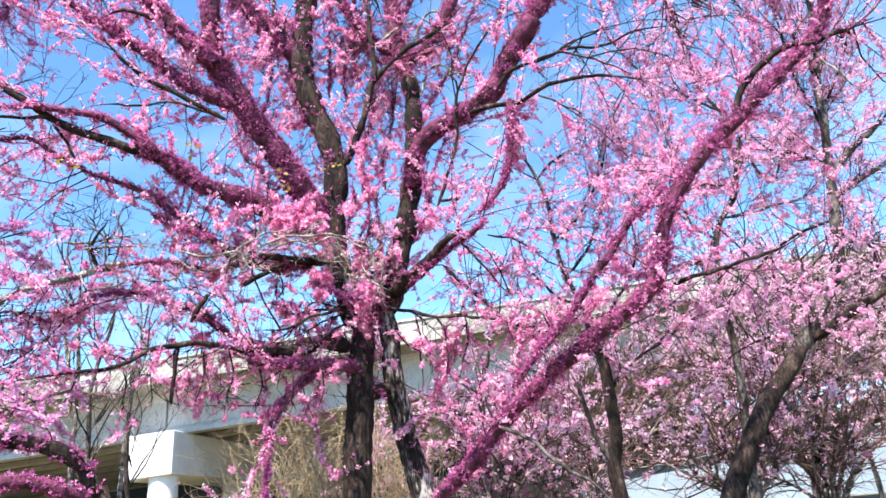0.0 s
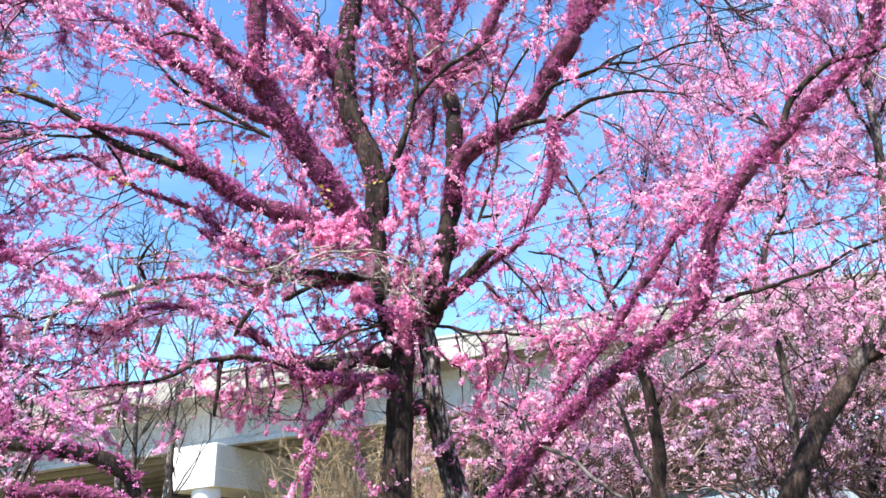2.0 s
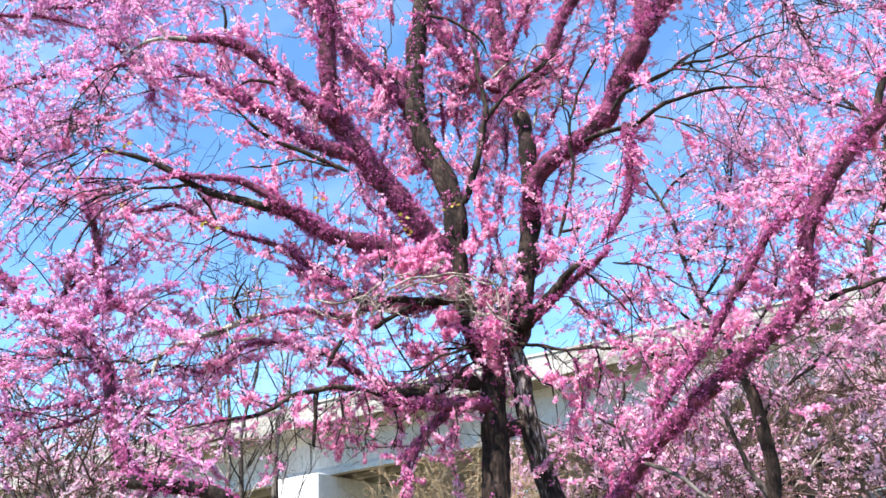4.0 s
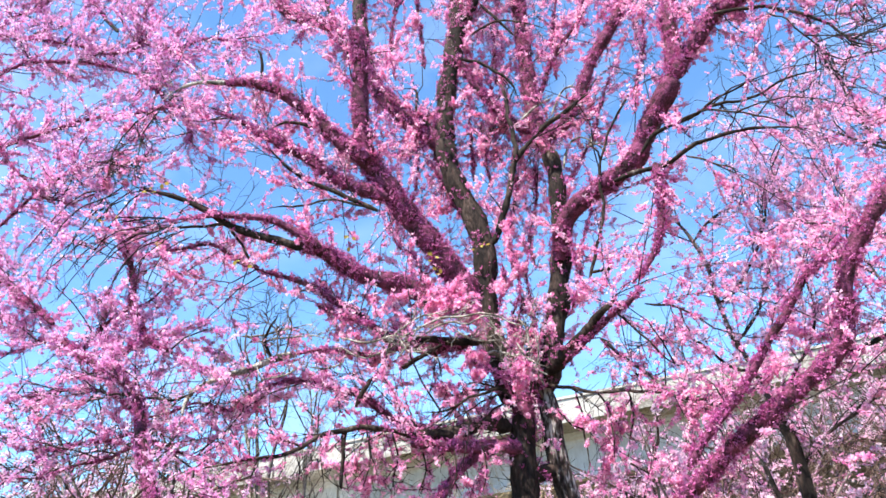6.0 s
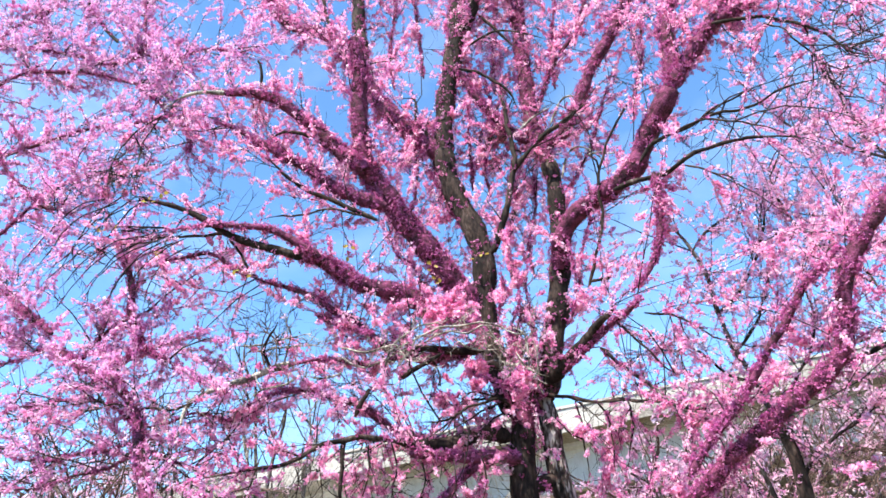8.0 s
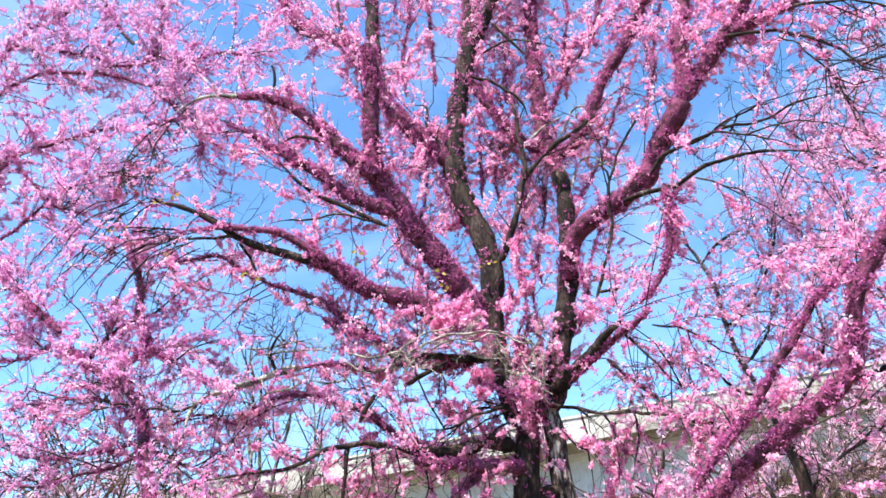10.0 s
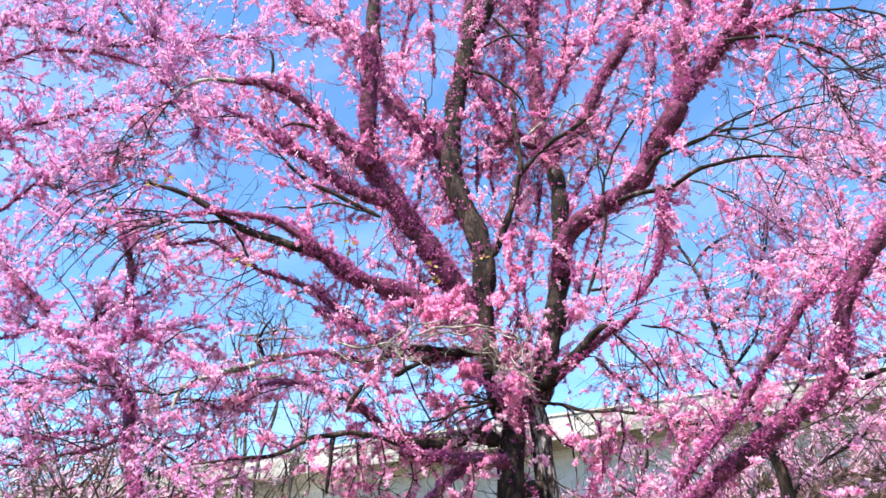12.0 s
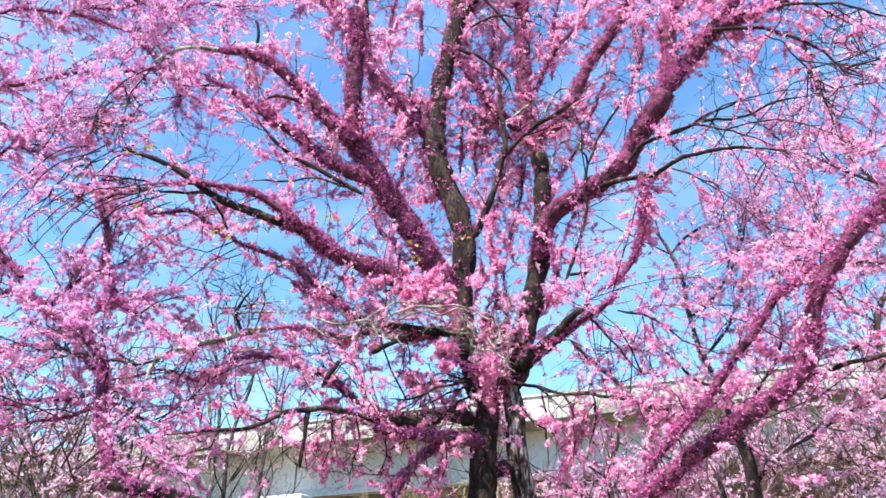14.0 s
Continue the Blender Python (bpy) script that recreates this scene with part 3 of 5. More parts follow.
limb(redbud, "limb", 0.027, 0.016, 0.15, [(-1.82, 5.30, 4.98), (-2.04, 5.24, 5.12), (-2.22, 5.19, 5.22), (-2.37, 5.13, 5.28), (-2.52, 5.07, 5.37), (-2.67, 5.01, 5.50), (-2.74, 4.96, 5.59), (-2.79, 4.90, 5.69)], wet=0.5)
limb(redbud, "limb", 0.013, 0.008, 0.05, [(-1.96, 5.25, 5.03), (-2.19, 5.19, 5.11), (-2.47, 5.12, 5.09), (-2.73, 5.06, 5.08), (-2.87, 5.00, 5.03)], wet=0.4)
limb(redbud, "limb", 0.017, 0.013, 0.05, [(-2.92, 4.90, 6.54), (-2.89, 4.85, 6.67), (-2.91, 4.80, 6.84)], spray=0.3, blunt=True)
limb(redbud, "limb", 0.023, 0.012, 0.4, [(-2.39, 5.10, 5.95), (-2.54, 5.05, 6.02), (-2.67, 5.00, 6.02), (-2.79, 4.95, 5.92)])
# spreading left limbs
limb(redbud, "limb", 0.133, 0.072, 0.8, [(-1.14, 6.00, 4.03), (-1.31, 5.87, 4.18), (-1.52, 5.74, 4.26), (-1.76, 5.61, 4.35), (-1.99, 5.49, 4.40), (-2.13, 5.36, 4.47), (-2.30, 5.23, 4.58), (-2.50, 5.10, 4.64)], spray=0.5)
limb(redbud, "limb", 0.045, 0.018, 0.12, [(-2.45, 5.10, 4.60), (-2.74, 5.02, 4.71), (-2.93, 4.95, 4.78), (-3.13, 4.88, 4.88), (-3.27, 4.80, 4.98), (-3.47, 4.72, 5.10), (-3.66, 4.65, 5.18), (-3.82, 4.58, 5.21), (-3.87, 4.50, 5.15)], spray=0.8, wet=0.15)
limb(redbud, "limb", 0.056, 0.016, 0.9, [(-2.30, 5.10, 4.58), (-2.56, 5.02, 4.78), (-2.76, 4.93, 4.88), (-3.00, 4.85, 4.91), (-3.24, 4.77, 4.92), (-3.47, 4.68, 4.89), (-3.57, 4.60, 4.83)], spray=0.8)
limb(redbud, "limb", 0.017, 0.007, 0.08, [(-2.99, 4.95, 4.83), (-3.15, 4.87, 4.87), (-3.36, 4.78, 4.85), (-3.59, 4.70, 4.83), (-3.78, 4.62, 4.79), (-3.93, 4.53, 4.66), (-4.01, 4.45, 4.54)], spray=0.9, wet=0.08)
limb(redbud, "limb", 0.010, 0.006, 0.2, [(-3.75, 4.90, 5.06), (-3.99, 4.80, 5.08), (-4.22, 4.70, 5.08), (-4.34, 4.60, 5.04)], wet=0.2)
limb(redbud, "limb", 0.073, 0.027, 0.75, [(-1.00, 6.00, 3.89), (-1.32, 5.92, 3.79), (-1.60, 5.84, 3.77), (-1.87, 5.75, 3.86), (-2.06, 5.67, 4.02), (-2.19, 5.59, 4.13), (-2.33, 5.51, 4.23), (-2.46, 5.43, 4.33), (-2.60, 5.35, 4.39), (-2.73, 5.26, 4.42), (-2.87, 5.18, 4.47), (-2.99, 5.10, 4.54)], spray=0.6)
limb(redbud, "limb", 0.032, 0.011, 0.6, [(-2.96, 5.10, 4.51), (-3.12, 5.05, 4.61), (-3.19, 5.00, 4.67), (-3.33, 4.95, 4.73), (-3.53, 4.90, 4.71), (-3.72, 4.85, 4.66), (-3.84, 4.80, 4.61)], spray=0.6)
limb(redbud, "limb", 0.015, 0.011, 0.1, [(-3.14, 4.95, 4.88), (-3.04, 4.97, 4.73), (-2.94, 4.98, 4.58), (-2.87, 5.00, 4.45)], spray=0.3)
limb(redbud, "limb", 0.044, 0.014, 0.95, [(-2.54, 5.60, 4.27), (-2.32, 5.50, 4.11), (-2.12, 5.40, 3.99), (-1.87, 5.30, 3.86)], spray=0.6, wet=0.6)
limb(redbud, "limb", 0.042, 0.031, 0.25, [(-0.98, 6.00, 3.82), (-1.16, 5.90, 3.80), (-1.35, 5.80, 3.80), (-1.50, 5.70, 3.80), (-1.66, 5.60, 3.77), (-1.78, 5.50, 3.67)], spray=1.6, wet=0.7)
limb(redbud, "limb", 0.031, 0.022, 0.85, [(-1.71, 5.52, 3.70), (-1.77, 5.46, 3.65), (-1.96, 5.39, 3.61), (-2.19, 5.33, 3.65), (-2.42, 5.26, 3.67), (-2.60, 5.20, 3.64)], spray=0.8, wet=0.5, short=0.4)
limb(redbud, "limb", 0.036, 0.014, 0.1, [(-2.55, 5.20, 3.65), (-2.72, 5.12, 3.60), (-2.81, 5.05, 3.54), (-2.89, 4.97, 3.48), (-3.02, 4.90, 3.43), (-3.14, 4.83, 3.36), (-3.21, 4.75, 3.28), (-3.21, 4.67, 3.15), (-3.18, 4.60, 2.99)], mat=PALE_TWIG, spray=1.2, wet=0.12)
limb(redbud, "limb", 0.015, 0.008, 0.0, [(-2.66, 5.00, 3.56), (-2.71, 4.97, 3.70), (-2.67, 4.93, 3.79), (-2.57, 4.90, 3.92)], spray=2.5, wet=0.05, short=0.6)
limb(redbud, "limb", 0.009, 0.005, 0.0, [(-2.96, 5.00, 3.80), (-2.78, 4.97, 3.77), (-2.63, 4.95, 3.77), (-2.45, 4.93, 3.77), (-2.31, 4.90, 3.72)], mat=PALE_TWIG, spray=2.5, wet=0.05, short=0.6)
limb(redbud, "limb", 0.008, 0.005, 0.0, [(-2.74, 4.90, 3.47), (-2.67, 4.90, 3.37), (-2.59, 4.90, 3.36), (-2.48, 4.90, 3.38), (-2.39, 4.90, 3.43)], mat=PALE_TWIG, spray=1.5, wet=0.1, short=0.6)
limb(redbud, "limb", 0.011, 0.007, 0.05, [(-3.18, 4.70, 3.25), (-3.36, 4.72, 3.23), (-3.59, 4.74, 3.28), (-3.93, 4.76, 3.36), (-4.16, 4.78, 3.35), (-4.32, 4.80, 3.30)], spray=0.8, wet=0.4)
limb(redbud, "limb", 0.059, 0.016, 0.95, [(-1.02, 5.95, 3.07), (-1.36, 5.87, 3.00), (-1.62, 5.79, 3.03), (-1.82, 5.71, 3.11), (-1.97, 5.63, 3.21), (-2.07, 5.55, 3.30), (-2.24, 5.47, 3.36), (-2.34, 5.40, 3.40), (-2.49, 5.32, 3.42), (-2.66, 5.24, 3.42), (-2.78, 5.16, 3.37), (-2.88, 5.08, 3.29), (-3.00, 5.00, 3.18)], spray=0.8)
limb(redbud, "limb", 0.027, 0.017, 0.05, [(-1.69, 5.40, 3.45), (-1.52, 5.40, 3.53), (-1.32, 5.40, 3.61)], spray=0.3, blunt=True)
limb(redbud, "limb", 0.024, 0.017, 0.05, [(-2.04, 5.30, 3.15), (-1.99, 5.30, 3.27), (-1.92, 5.30, 3.36)], spray=0.3, blunt=True)
limb(redbud, "limb", 0.088, 0.030, 0.35, [(-0.88, 5.90, 2.97), (-1.06, 5.78, 3.02), (-1.22, 5.67, 2.96), (-1.38, 5.55, 2.91), (-1.54, 5.43, 2.90), (-1.69, 5.32, 2.91), (-1.79, 5.20, 2.93)], spray=1.2, wet=0.4)
limb(redbud, "limb", 0.082, 0.036, 0.8, [(-0.81, 5.90, 2.79), (-0.99, 5.75, 2.81), (-1.21, 5.60, 2.79), (-1.40, 5.45, 2.80), (-1.57, 5.30, 2.80)], spray=0.8, wet=0.6)
limb(redbud, "limb", 0.027, 0.008, 0.25, [(-1.77, 5.20, 2.92), (-1.92, 5.14, 2.94), (-2.04, 5.08, 2.92), (-2.19, 5.02, 2.90), (-2.29, 4.96, 2.84), (-2.38, 4.90, 2.77), (-2.51, 4.84, 2.73), (-2.68, 4.78, 2.72), (-2.83, 4.72, 2.69), (-2.97, 4.66, 2.66), (-3.10, 4.60, 2.62)], spray=1.0, wet=0.4)
limb(redbud, "limb", 0.022, 0.012, 0.05, [(-2.04, 5.10, 2.94), (-2.07, 5.10, 2.77), (-2.08, 5.10, 2.56), (-2.08, 5.10, 2.49)], spray=0.2, blunt=True)
limb(redbud, "limb", 0.012, 0.008, 0.05, [(-1.85, 5.10, 2.86), (-1.84, 5.10, 2.75), (-1.81, 5.10, 2.63)], spray=0.3)
limb(redbud, "limb", 0.057, 0.021, 0.85, [(-0.99, 5.80, 2.79), (-1.15, 5.71, 2.73), (-1.27, 5.63, 2.62), (-1.36, 5.54, 2.49), (-1.42, 5.46, 2.34), (-1.44, 5.37, 2.19), (-1.43, 5.29, 2.00), (-1.42, 5.20, 1.77)], spray=0.4)
limb(redbud, "limb", 0.030, 0.014, 1.0, [(-1.64, 5.70, 4.15), (-1.44, 5.62, 4.13), (-1.24, 5.55, 4.11), (-1.03, 5.48, 3.98), (-0.91, 5.40, 3.76)], spray=1.6, wet=1.0, short=0.13)
limb(redbud, "limb", 0.029, 0.014, 1.0, [(-1.49, 5.60, 4.02), (-1.26, 5.50, 3.97), (-1.04, 5.40, 3.85)], spray=1.6, wet=1.0, short=0.13)
limb(redbud, "limb", 0.028, 0.013, 1.0, [(-1.16, 5.60, 3.60), (-1.01, 5.53, 3.43), (-0.82, 5.47, 3.29), (-0.65, 5.40, 3.26)], spray=1.2, wet=0.9, short=0.09)
limb(redbud, "limb", 0.023, 0.012, 1.0, [(-1.50, 5.70, 3.37), (-1.35, 5.60, 3.30), (-1.18, 5.50, 3.28)], spray=1.4, wet=0.9, short=0.15)
limb(redbud, "limb", 0.015, 0.008, 0.1, [(-0.82, 5.60, 3.21), (-0.93, 5.52, 3.20), (-1.11, 5.45, 3.14), (-1.28, 5.38, 3.05), (-1.45, 5.30, 3.03)], wet=0.4, spray=1.5)
limb(redbud, "limb", 0.010, 0.007, 0.0, [(-1.45, 5.40, 3.73), (-1.34, 5.36, 3.77), (-1.18, 5.32, 3.78), (-1.03, 5.28, 3.71), (-0.92, 5.24, 3.74), (-0.75, 5.20, 3.69)], mat=PALE_TWIG, spray=1.5, wet=0.1, short=0.5)
limb(redbud, "limb", 0.012, 0.007, 0.0, [(-0.50, 5.80, 3.36), (-0.61, 5.76, 3.45), (-0.62, 5.72, 3.59), (-0.59, 5.68, 3.73), (-0.65, 5.64, 3.82), (-0.74, 5.60, 3.85)], mat=PALE_TWIG, spray=1.5, wet=0.1, short=0.5)
# pale crooked twigs
limb(redbud, "limb", 0.010, 0.005, 0.0, [(-2.38, 5.30, 3.62), (-2.17, 5.28, 3.66), (-1.95, 5.25, 3.54), (-1.70, 5.22, 3.60), (-1.44, 5.20, 3.66)], mat=PALE_TWIG, spray=1.6, wet=0.08, short=0.4)
limb(redbud, "limb", 0.010, 0.005, 0.0, [(-2.14, 5.20, 3.73), (-1.88, 5.18, 3.65), (-1.62, 5.15, 3.66), (-1.51, 5.12, 3.49), (-1.35, 5.10, 3.56)], mat=PALE_TWIG, spray=1.6, wet=0.08, short=0.4)
limb(redbud, "limb", 0.010, 0.005, 0.0, [(-1.67, 5.30, 3.52), (-1.55, 5.27, 3.64), (-1.47, 5.23, 3.75), (-1.33, 5.20, 3.69)], mat=PALE_TWIG, spray=1.6, wet=0.08, short=0.4)
limb(redbud, "limb", 0.010, 0.005, 0.0, [(-2.93, 5.00, 3.81), (-2.75, 4.97, 3.71), (-2.54, 4.95, 3.71), (-2.30, 4.93, 3.69), (-2.11, 4.90, 3.62)], mat=PALE_TWIG, spray=1.6, wet=0.08, short=0.4)
limb(redbud, "limb", 0.010, 0.005, 0.0, [(-2.43, 5.00, 3.44), (-2.53, 4.97, 3.40), (-2.66, 4.93, 3.37), (-2.78, 4.90, 3.31)], mat=PALE_TWIG, spray=1.6, wet=0.08, short=0.4)
limb(redbud, "limb", 0.010, 0.005, 0.0, [(-2.08, 5.10, 3.47), (-2.22, 5.05, 3.42), (-2.35, 5.00, 3.45)], mat=PALE_TWIG, spray=1.6, wet=0.08, short=0.4)
limb(redbud, "limb", 0.010, 0.005, 0.0, [(-1.20, 5.40, 3.74), (-1.05, 5.37, 3.63), (-0.91, 5.33, 3.56), (-0.76, 5.30, 3.55)], mat=PALE_TWIG, spray=1.6, wet=0.08, short=0.4)
limb(redbud, "limb", 0.010, 0.005, 0.0, [(-1.06, 5.60, 3.53), (-0.91, 5.57, 3.56), (-0.77, 5.55, 3.48), (-0.66, 5.53, 3.53), (-0.60, 5.50, 3.65)], mat=PALE_TWIG, spray=1.6, wet=0.08, short=0.4)
limb(redbud, "limb", 0.010, 0.005, 0.0, [(-0.52, 5.60, 3.22), (-0.57, 5.57, 3.36), (-0.52, 5.53, 3.51), (-0.54, 5.50, 3.68)], mat=PALE_TWIG, spray=1.6, wet=0.08, short=0.4)
limb(redbud, "limb", 0.010, 0.005, 0.0, [(-0.75, 5.50, 3.34), (-0.85, 5.47, 3.46), (-0.81, 5.43, 3.59), (-0.86, 5.40, 3.72)], mat=PALE_TWIG, spray=1.6, wet=0.08, short=0.4)
# bare grey shoots on the pale limb
limb(redbud, "limb", 0.010, 0.003, 0.0, [(-2.68, 4.95, 3.54), (-2.72, 4.93, 3.75), (-2.65, 4.92, 3.94), (-2.69, 4.90, 4.14)], mat=BROWN_TWIG, spray=2.6, wet=0.02, short=0.32)
limb(redbud, "limb", 0.010, 0.003, 0.0, [(-2.53, 4.95, 3.55), (-2.47, 4.93, 3.75), (-2.51, 4.92, 3.95), (-2.43, 4.90, 4.11)], mat=BROWN_TWIG, spray=2.6, wet=0.02, short=0.32)
limb(redbud, "limb", 0.010, 0.003, 0.0, [(-2.82, 4.95, 3.48), (-2.89, 4.93, 3.71), (-2.84, 4.92, 3.90), (-2.92, 4.90, 4.08)], mat=BROWN_TWIG, spray=2.6, wet=0.02, short=0.32)
limb(redbud, "limb", 0.010, 0.003, 0.0, [(-2.60, 4.95, 3.54), (-2.58, 4.93, 3.73), (-2.68, 4.92, 3.86), (-2.79, 4.90, 3.98)], mat=BROWN_TWIG, spray=2.6, wet=0.02, short=0.32)
# right leader and its forks
limb(redbud, "limb", 0.120, 0.092, 0.33, [(-0.54, 6.10, 3.31), (-0.48, 6.13, 3.62), (-0.42, 6.16, 3.87), (-0.34, 6.19, 4.19), (-0.27, 6.22, 4.55), (-0.22, 6.26, 4.87), (-0.20, 6.29, 5.28), (-0.19, 6.32, 5.65), (-0.21, 6.35, 5.95)], spray=0.7, wet=0.6)
limb(redbud, "limb", 0.104, 0.112, 0.6, [(-0.20, 6.35, 5.89), (-0.27, 6.38, 6.22), (-0.32, 6.41, 6.52), (-0.33, 6.44, 6.86), (-0.33, 6.47, 7.32), (-0.32, 6.51, 7.80), (-0.32, 6.54, 8.32), (-0.27, 6.57, 9.06), (-0.19, 6.60, 10.32)], spray=1.2)
limb(redbud, "limb", 0.074, 0.091, 0.75, [(-0.26, 6.35, 6.12), (-0.14, 6.33, 6.20), (0.02, 6.32, 6.31), (0.15, 6.30, 6.51), (0.27, 6.29, 6.74), (0.40, 6.28, 7.01), (0.54, 6.26, 7.23), (0.70, 6.25, 7.45), (0.87, 6.23, 7.72), (1.03, 6.21, 8.07), (1.43, 6.20, 9.16)], spray=0.65)
limb(redbud, "limb", 0.037, 0.027, 0.85, [(-0.30, 6.45, 6.69), (-0.17, 6.44, 6.95), (-0.07, 6.44, 7.21), (0.10, 6.43, 7.50), (0.26, 6.42, 7.69), (0.42, 6.41, 7.91), (0.53, 6.41, 8.30), (0.88, 6.40, 9.64)], spray=0.65)
limb(redbud, "limb", 0.103, 0.114, 0.55, [(-0.27, 6.10, 4.55), (-0.20, 6.02, 4.81), (-0.09, 5.95, 4.96), (0.08, 5.88, 5.05), (0.25, 5.80, 5.10), (0.42, 5.72, 5.16), (0.59, 5.65, 5.24), (0.70, 5.57, 5.42), (0.81, 5.50, 5.57), (0.91, 5.42, 5.68), (1.02, 5.35, 5.81)], spray=0.8)
limb(redbud, "limb", 0.083, 0.087, 0.7, [(1.00, 5.40, 5.77), (1.09, 5.43, 6.09), (1.13, 5.47, 6.39), (1.17, 5.50, 6.71), (1.26, 5.53, 7.04), (1.36, 5.57, 7.45), (1.57, 5.60, 8.32)], spray=0.8)
limb(redbud, "limb", 0.094, 0.083, 0.8, [(1.04, 5.40, 5.86), (1.21, 5.37, 6.08), (1.35, 5.33, 6.23), (1.48, 5.30, 6.38), (1.58, 5.27, 6.50), (1.73, 5.23, 6.72), (2.20, 5.20, 7.55)], spray=0.8)
limb(redbud, "limb", 0.063, 0.065, 0.92, [(1.53, 5.25, 6.44), (1.63, 5.20, 6.41), (1.75, 5.15, 6.42), (1.89, 5.10, 6.43), (2.03, 5.05, 6.42), (2.11, 5.00, 6.40)], spray=0.8)
limb(redbud, "limb", 0.014, 0.008, 0.1, [(2.04, 5.00, 6.37), (2.19, 4.94, 6.28), (2.32, 4.88, 6.20), (2.42, 4.82, 6.13), (2.53, 4.76, 5.98), (2.68, 4.70, 5.79)], spray=0.8, wet=0.15)
limb(redbud, "limb", 0.007, 0.005, 0.05, [(2.45, 4.90, 6.19), (2.40, 4.83, 5.91), (2.25, 4.77, 5.66), (2.20, 4.70, 5.43)], spray=0.8, wet=0.1, short=0.5)
limb(redbud, "limb", 0.007, 0.005, 0.05, [(2.58, 4.90, 6.10), (2.53, 4.83, 5.90), (2.40, 4.77, 5.72), (2.30, 4.70, 5.49)], spray=0.8, wet=0.1, short=0.5)
limb(redbud, "limb", 0.019, 0.009, 0.3, [(1.50, 5.20, 6.35), (1.61, 5.14, 6.29), (1.79, 5.09, 6.24), (1.94, 5.03, 6.11), (2.07, 4.98, 5.93), (2.19, 4.92, 5.77), (2.26, 4.87, 5.62), (2.30, 4.81, 5.43), (2.38, 4.76, 5.28), (2.49, 4.70, 5.18)], spray=1.0, wet=0.3)
limb(redbud, "limb", 0.009, 0.005, 0.05, [(1.85, 5.00, 6.04), (1.98, 4.93, 5.80), (2.06, 4.87, 5.52), (2.10, 4.80, 5.25)], wet=0.1)
limb(redbud, "limb", 0.021, 0.006, 0.08, [(0.62, 5.40, 5.13), (0.78, 5.34, 5.28), (0.97, 5.28, 5.30), (1.16, 5.22, 5.32), (1.30, 5.16, 5.31), (1.46, 5.10, 5.27), (1.63, 5.04, 5.25), (1.75, 4.98, 5.27), (1.87, 4.92, 5.26), (2.02, 4.86, 5.23), (2.14, 4.80, 5.11)], spray=0.6, wet=0.12)
limb(redbud, "limb", 0.012, 0.006, 0.08, [(0.96, 5.20, 5.25), (1.13, 5.10, 5.23), (1.32, 5.00, 5.09), (1.49, 4.90, 4.94), (1.63, 4.80, 4.76)], spray=0.6, wet=0.12)
limb(redbud, "limb", 0.012, 0.007, 0.08, [(1.16, 5.20, 5.31), (1.31, 5.13, 5.38), (1.49, 5.07, 5.40), (1.65, 5.00, 5.36)], spray=0.5, wet=0.12)
limb(redbud, "limb", 0.029, 0.008, 0.1, [(0.35, 5.60, 5.01), (0.58, 5.51, 5.02), (0.77, 5.42, 4.96), (0.90, 5.33, 4.96), (1.05, 5.24, 5.01), (1.22, 5.16, 5.00), (1.38, 5.07, 4.95), (1.53, 4.98, 4.89), (1.69, 4.89, 4.77), (1.79, 4.80, 4.62)], spray=0.5, wet=0.12)
limb(redbud, "limb", 0.010, 0.006, 0.1, [(0.92, 5.10, 4.82), (1.08, 5.00, 4.64), (1.23, 4.90, 4.48)], wet=0.3)
limb(redbud, "limb", 0.051, 0.028, 0.9, [(0.71, 5.40, 4.99), (0.71, 5.38, 4.74), (0.67, 5.37, 4.51), (0.62, 5.35, 4.30), (0.54, 5.33, 4.12), (0.44, 5.32, 3.99), (0.32, 5.30, 3.87)], spray=0.5)
limb(redbud, "limb", 0.085, 0.021, 0.15, [(-0.50, 6.00, 3.44), (-0.32, 5.85, 3.53), (-0.14, 5.70, 3.63), (0.00, 5.55, 3.72), (0.14, 5.40, 3.77)], spray=0.4, blunt=True)
limb(redbud, "limb", 0.039, 0.031, 0.95, [(-0.32, 5.80, 3.46), (-0.10, 5.67, 3.59), (0.11, 5.55, 3.71), (0.24, 5.42, 3.75), (0.37, 5.30, 3.81)], spray=0.7)
limb(redbud, "limb", 0.016, 0.014, 0.05, [(-0.02, 5.80, 4.17), (0.06, 5.77, 4.34), (0.15, 5.74, 4.59), (0.22, 5.71, 4.86), (0.24, 5.69, 5.09), (0.28, 5.66, 5.32), (0.23, 5.63, 5.43), (0.15, 5.60, 5.49)], spray=0.4, wet=0.1)
limb(redbud, "limb", 0.014, 0.010, 0.05, [(0.27, 5.70, 5.32), (0.38, 5.64, 5.55), (0.50, 5.58, 5.74), (0.63, 5.52, 5.87), (0.80, 5.46, 5.94), (0.94, 5.40, 5.93)], spray=0.8, wet=0.2)
limb(redbud, "limb", 0.016, 0.013, 0.0, [(0.02, 5.75, 4.21), (0.09, 5.75, 4.22), (0.17, 5.75, 4.22)], spray=0.1, blunt=True)
limb(redbud, "limb", 0.020, 0.012, 0.05, [(-0.51, 6.00, 3.33), (-0.36, 5.93, 3.26), (-0.22, 5.87, 3.20), (-0.06, 5.80, 3.14)], spray=1.5, wet=0.2)
limb(redbud, "limb", 0.017, 0.013, 0.35, [(-0.01, 5.80, 3.61), (0.09, 5.73, 3.49), (0.18, 5.67, 3.34), (0.30, 5.60, 3.20), (0.43, 5.53, 3.02), (0.57, 5.47, 2.89), (0.72, 5.40, 2.76)], mat=GREY_BARK, spray=0.8, wet=0.4)
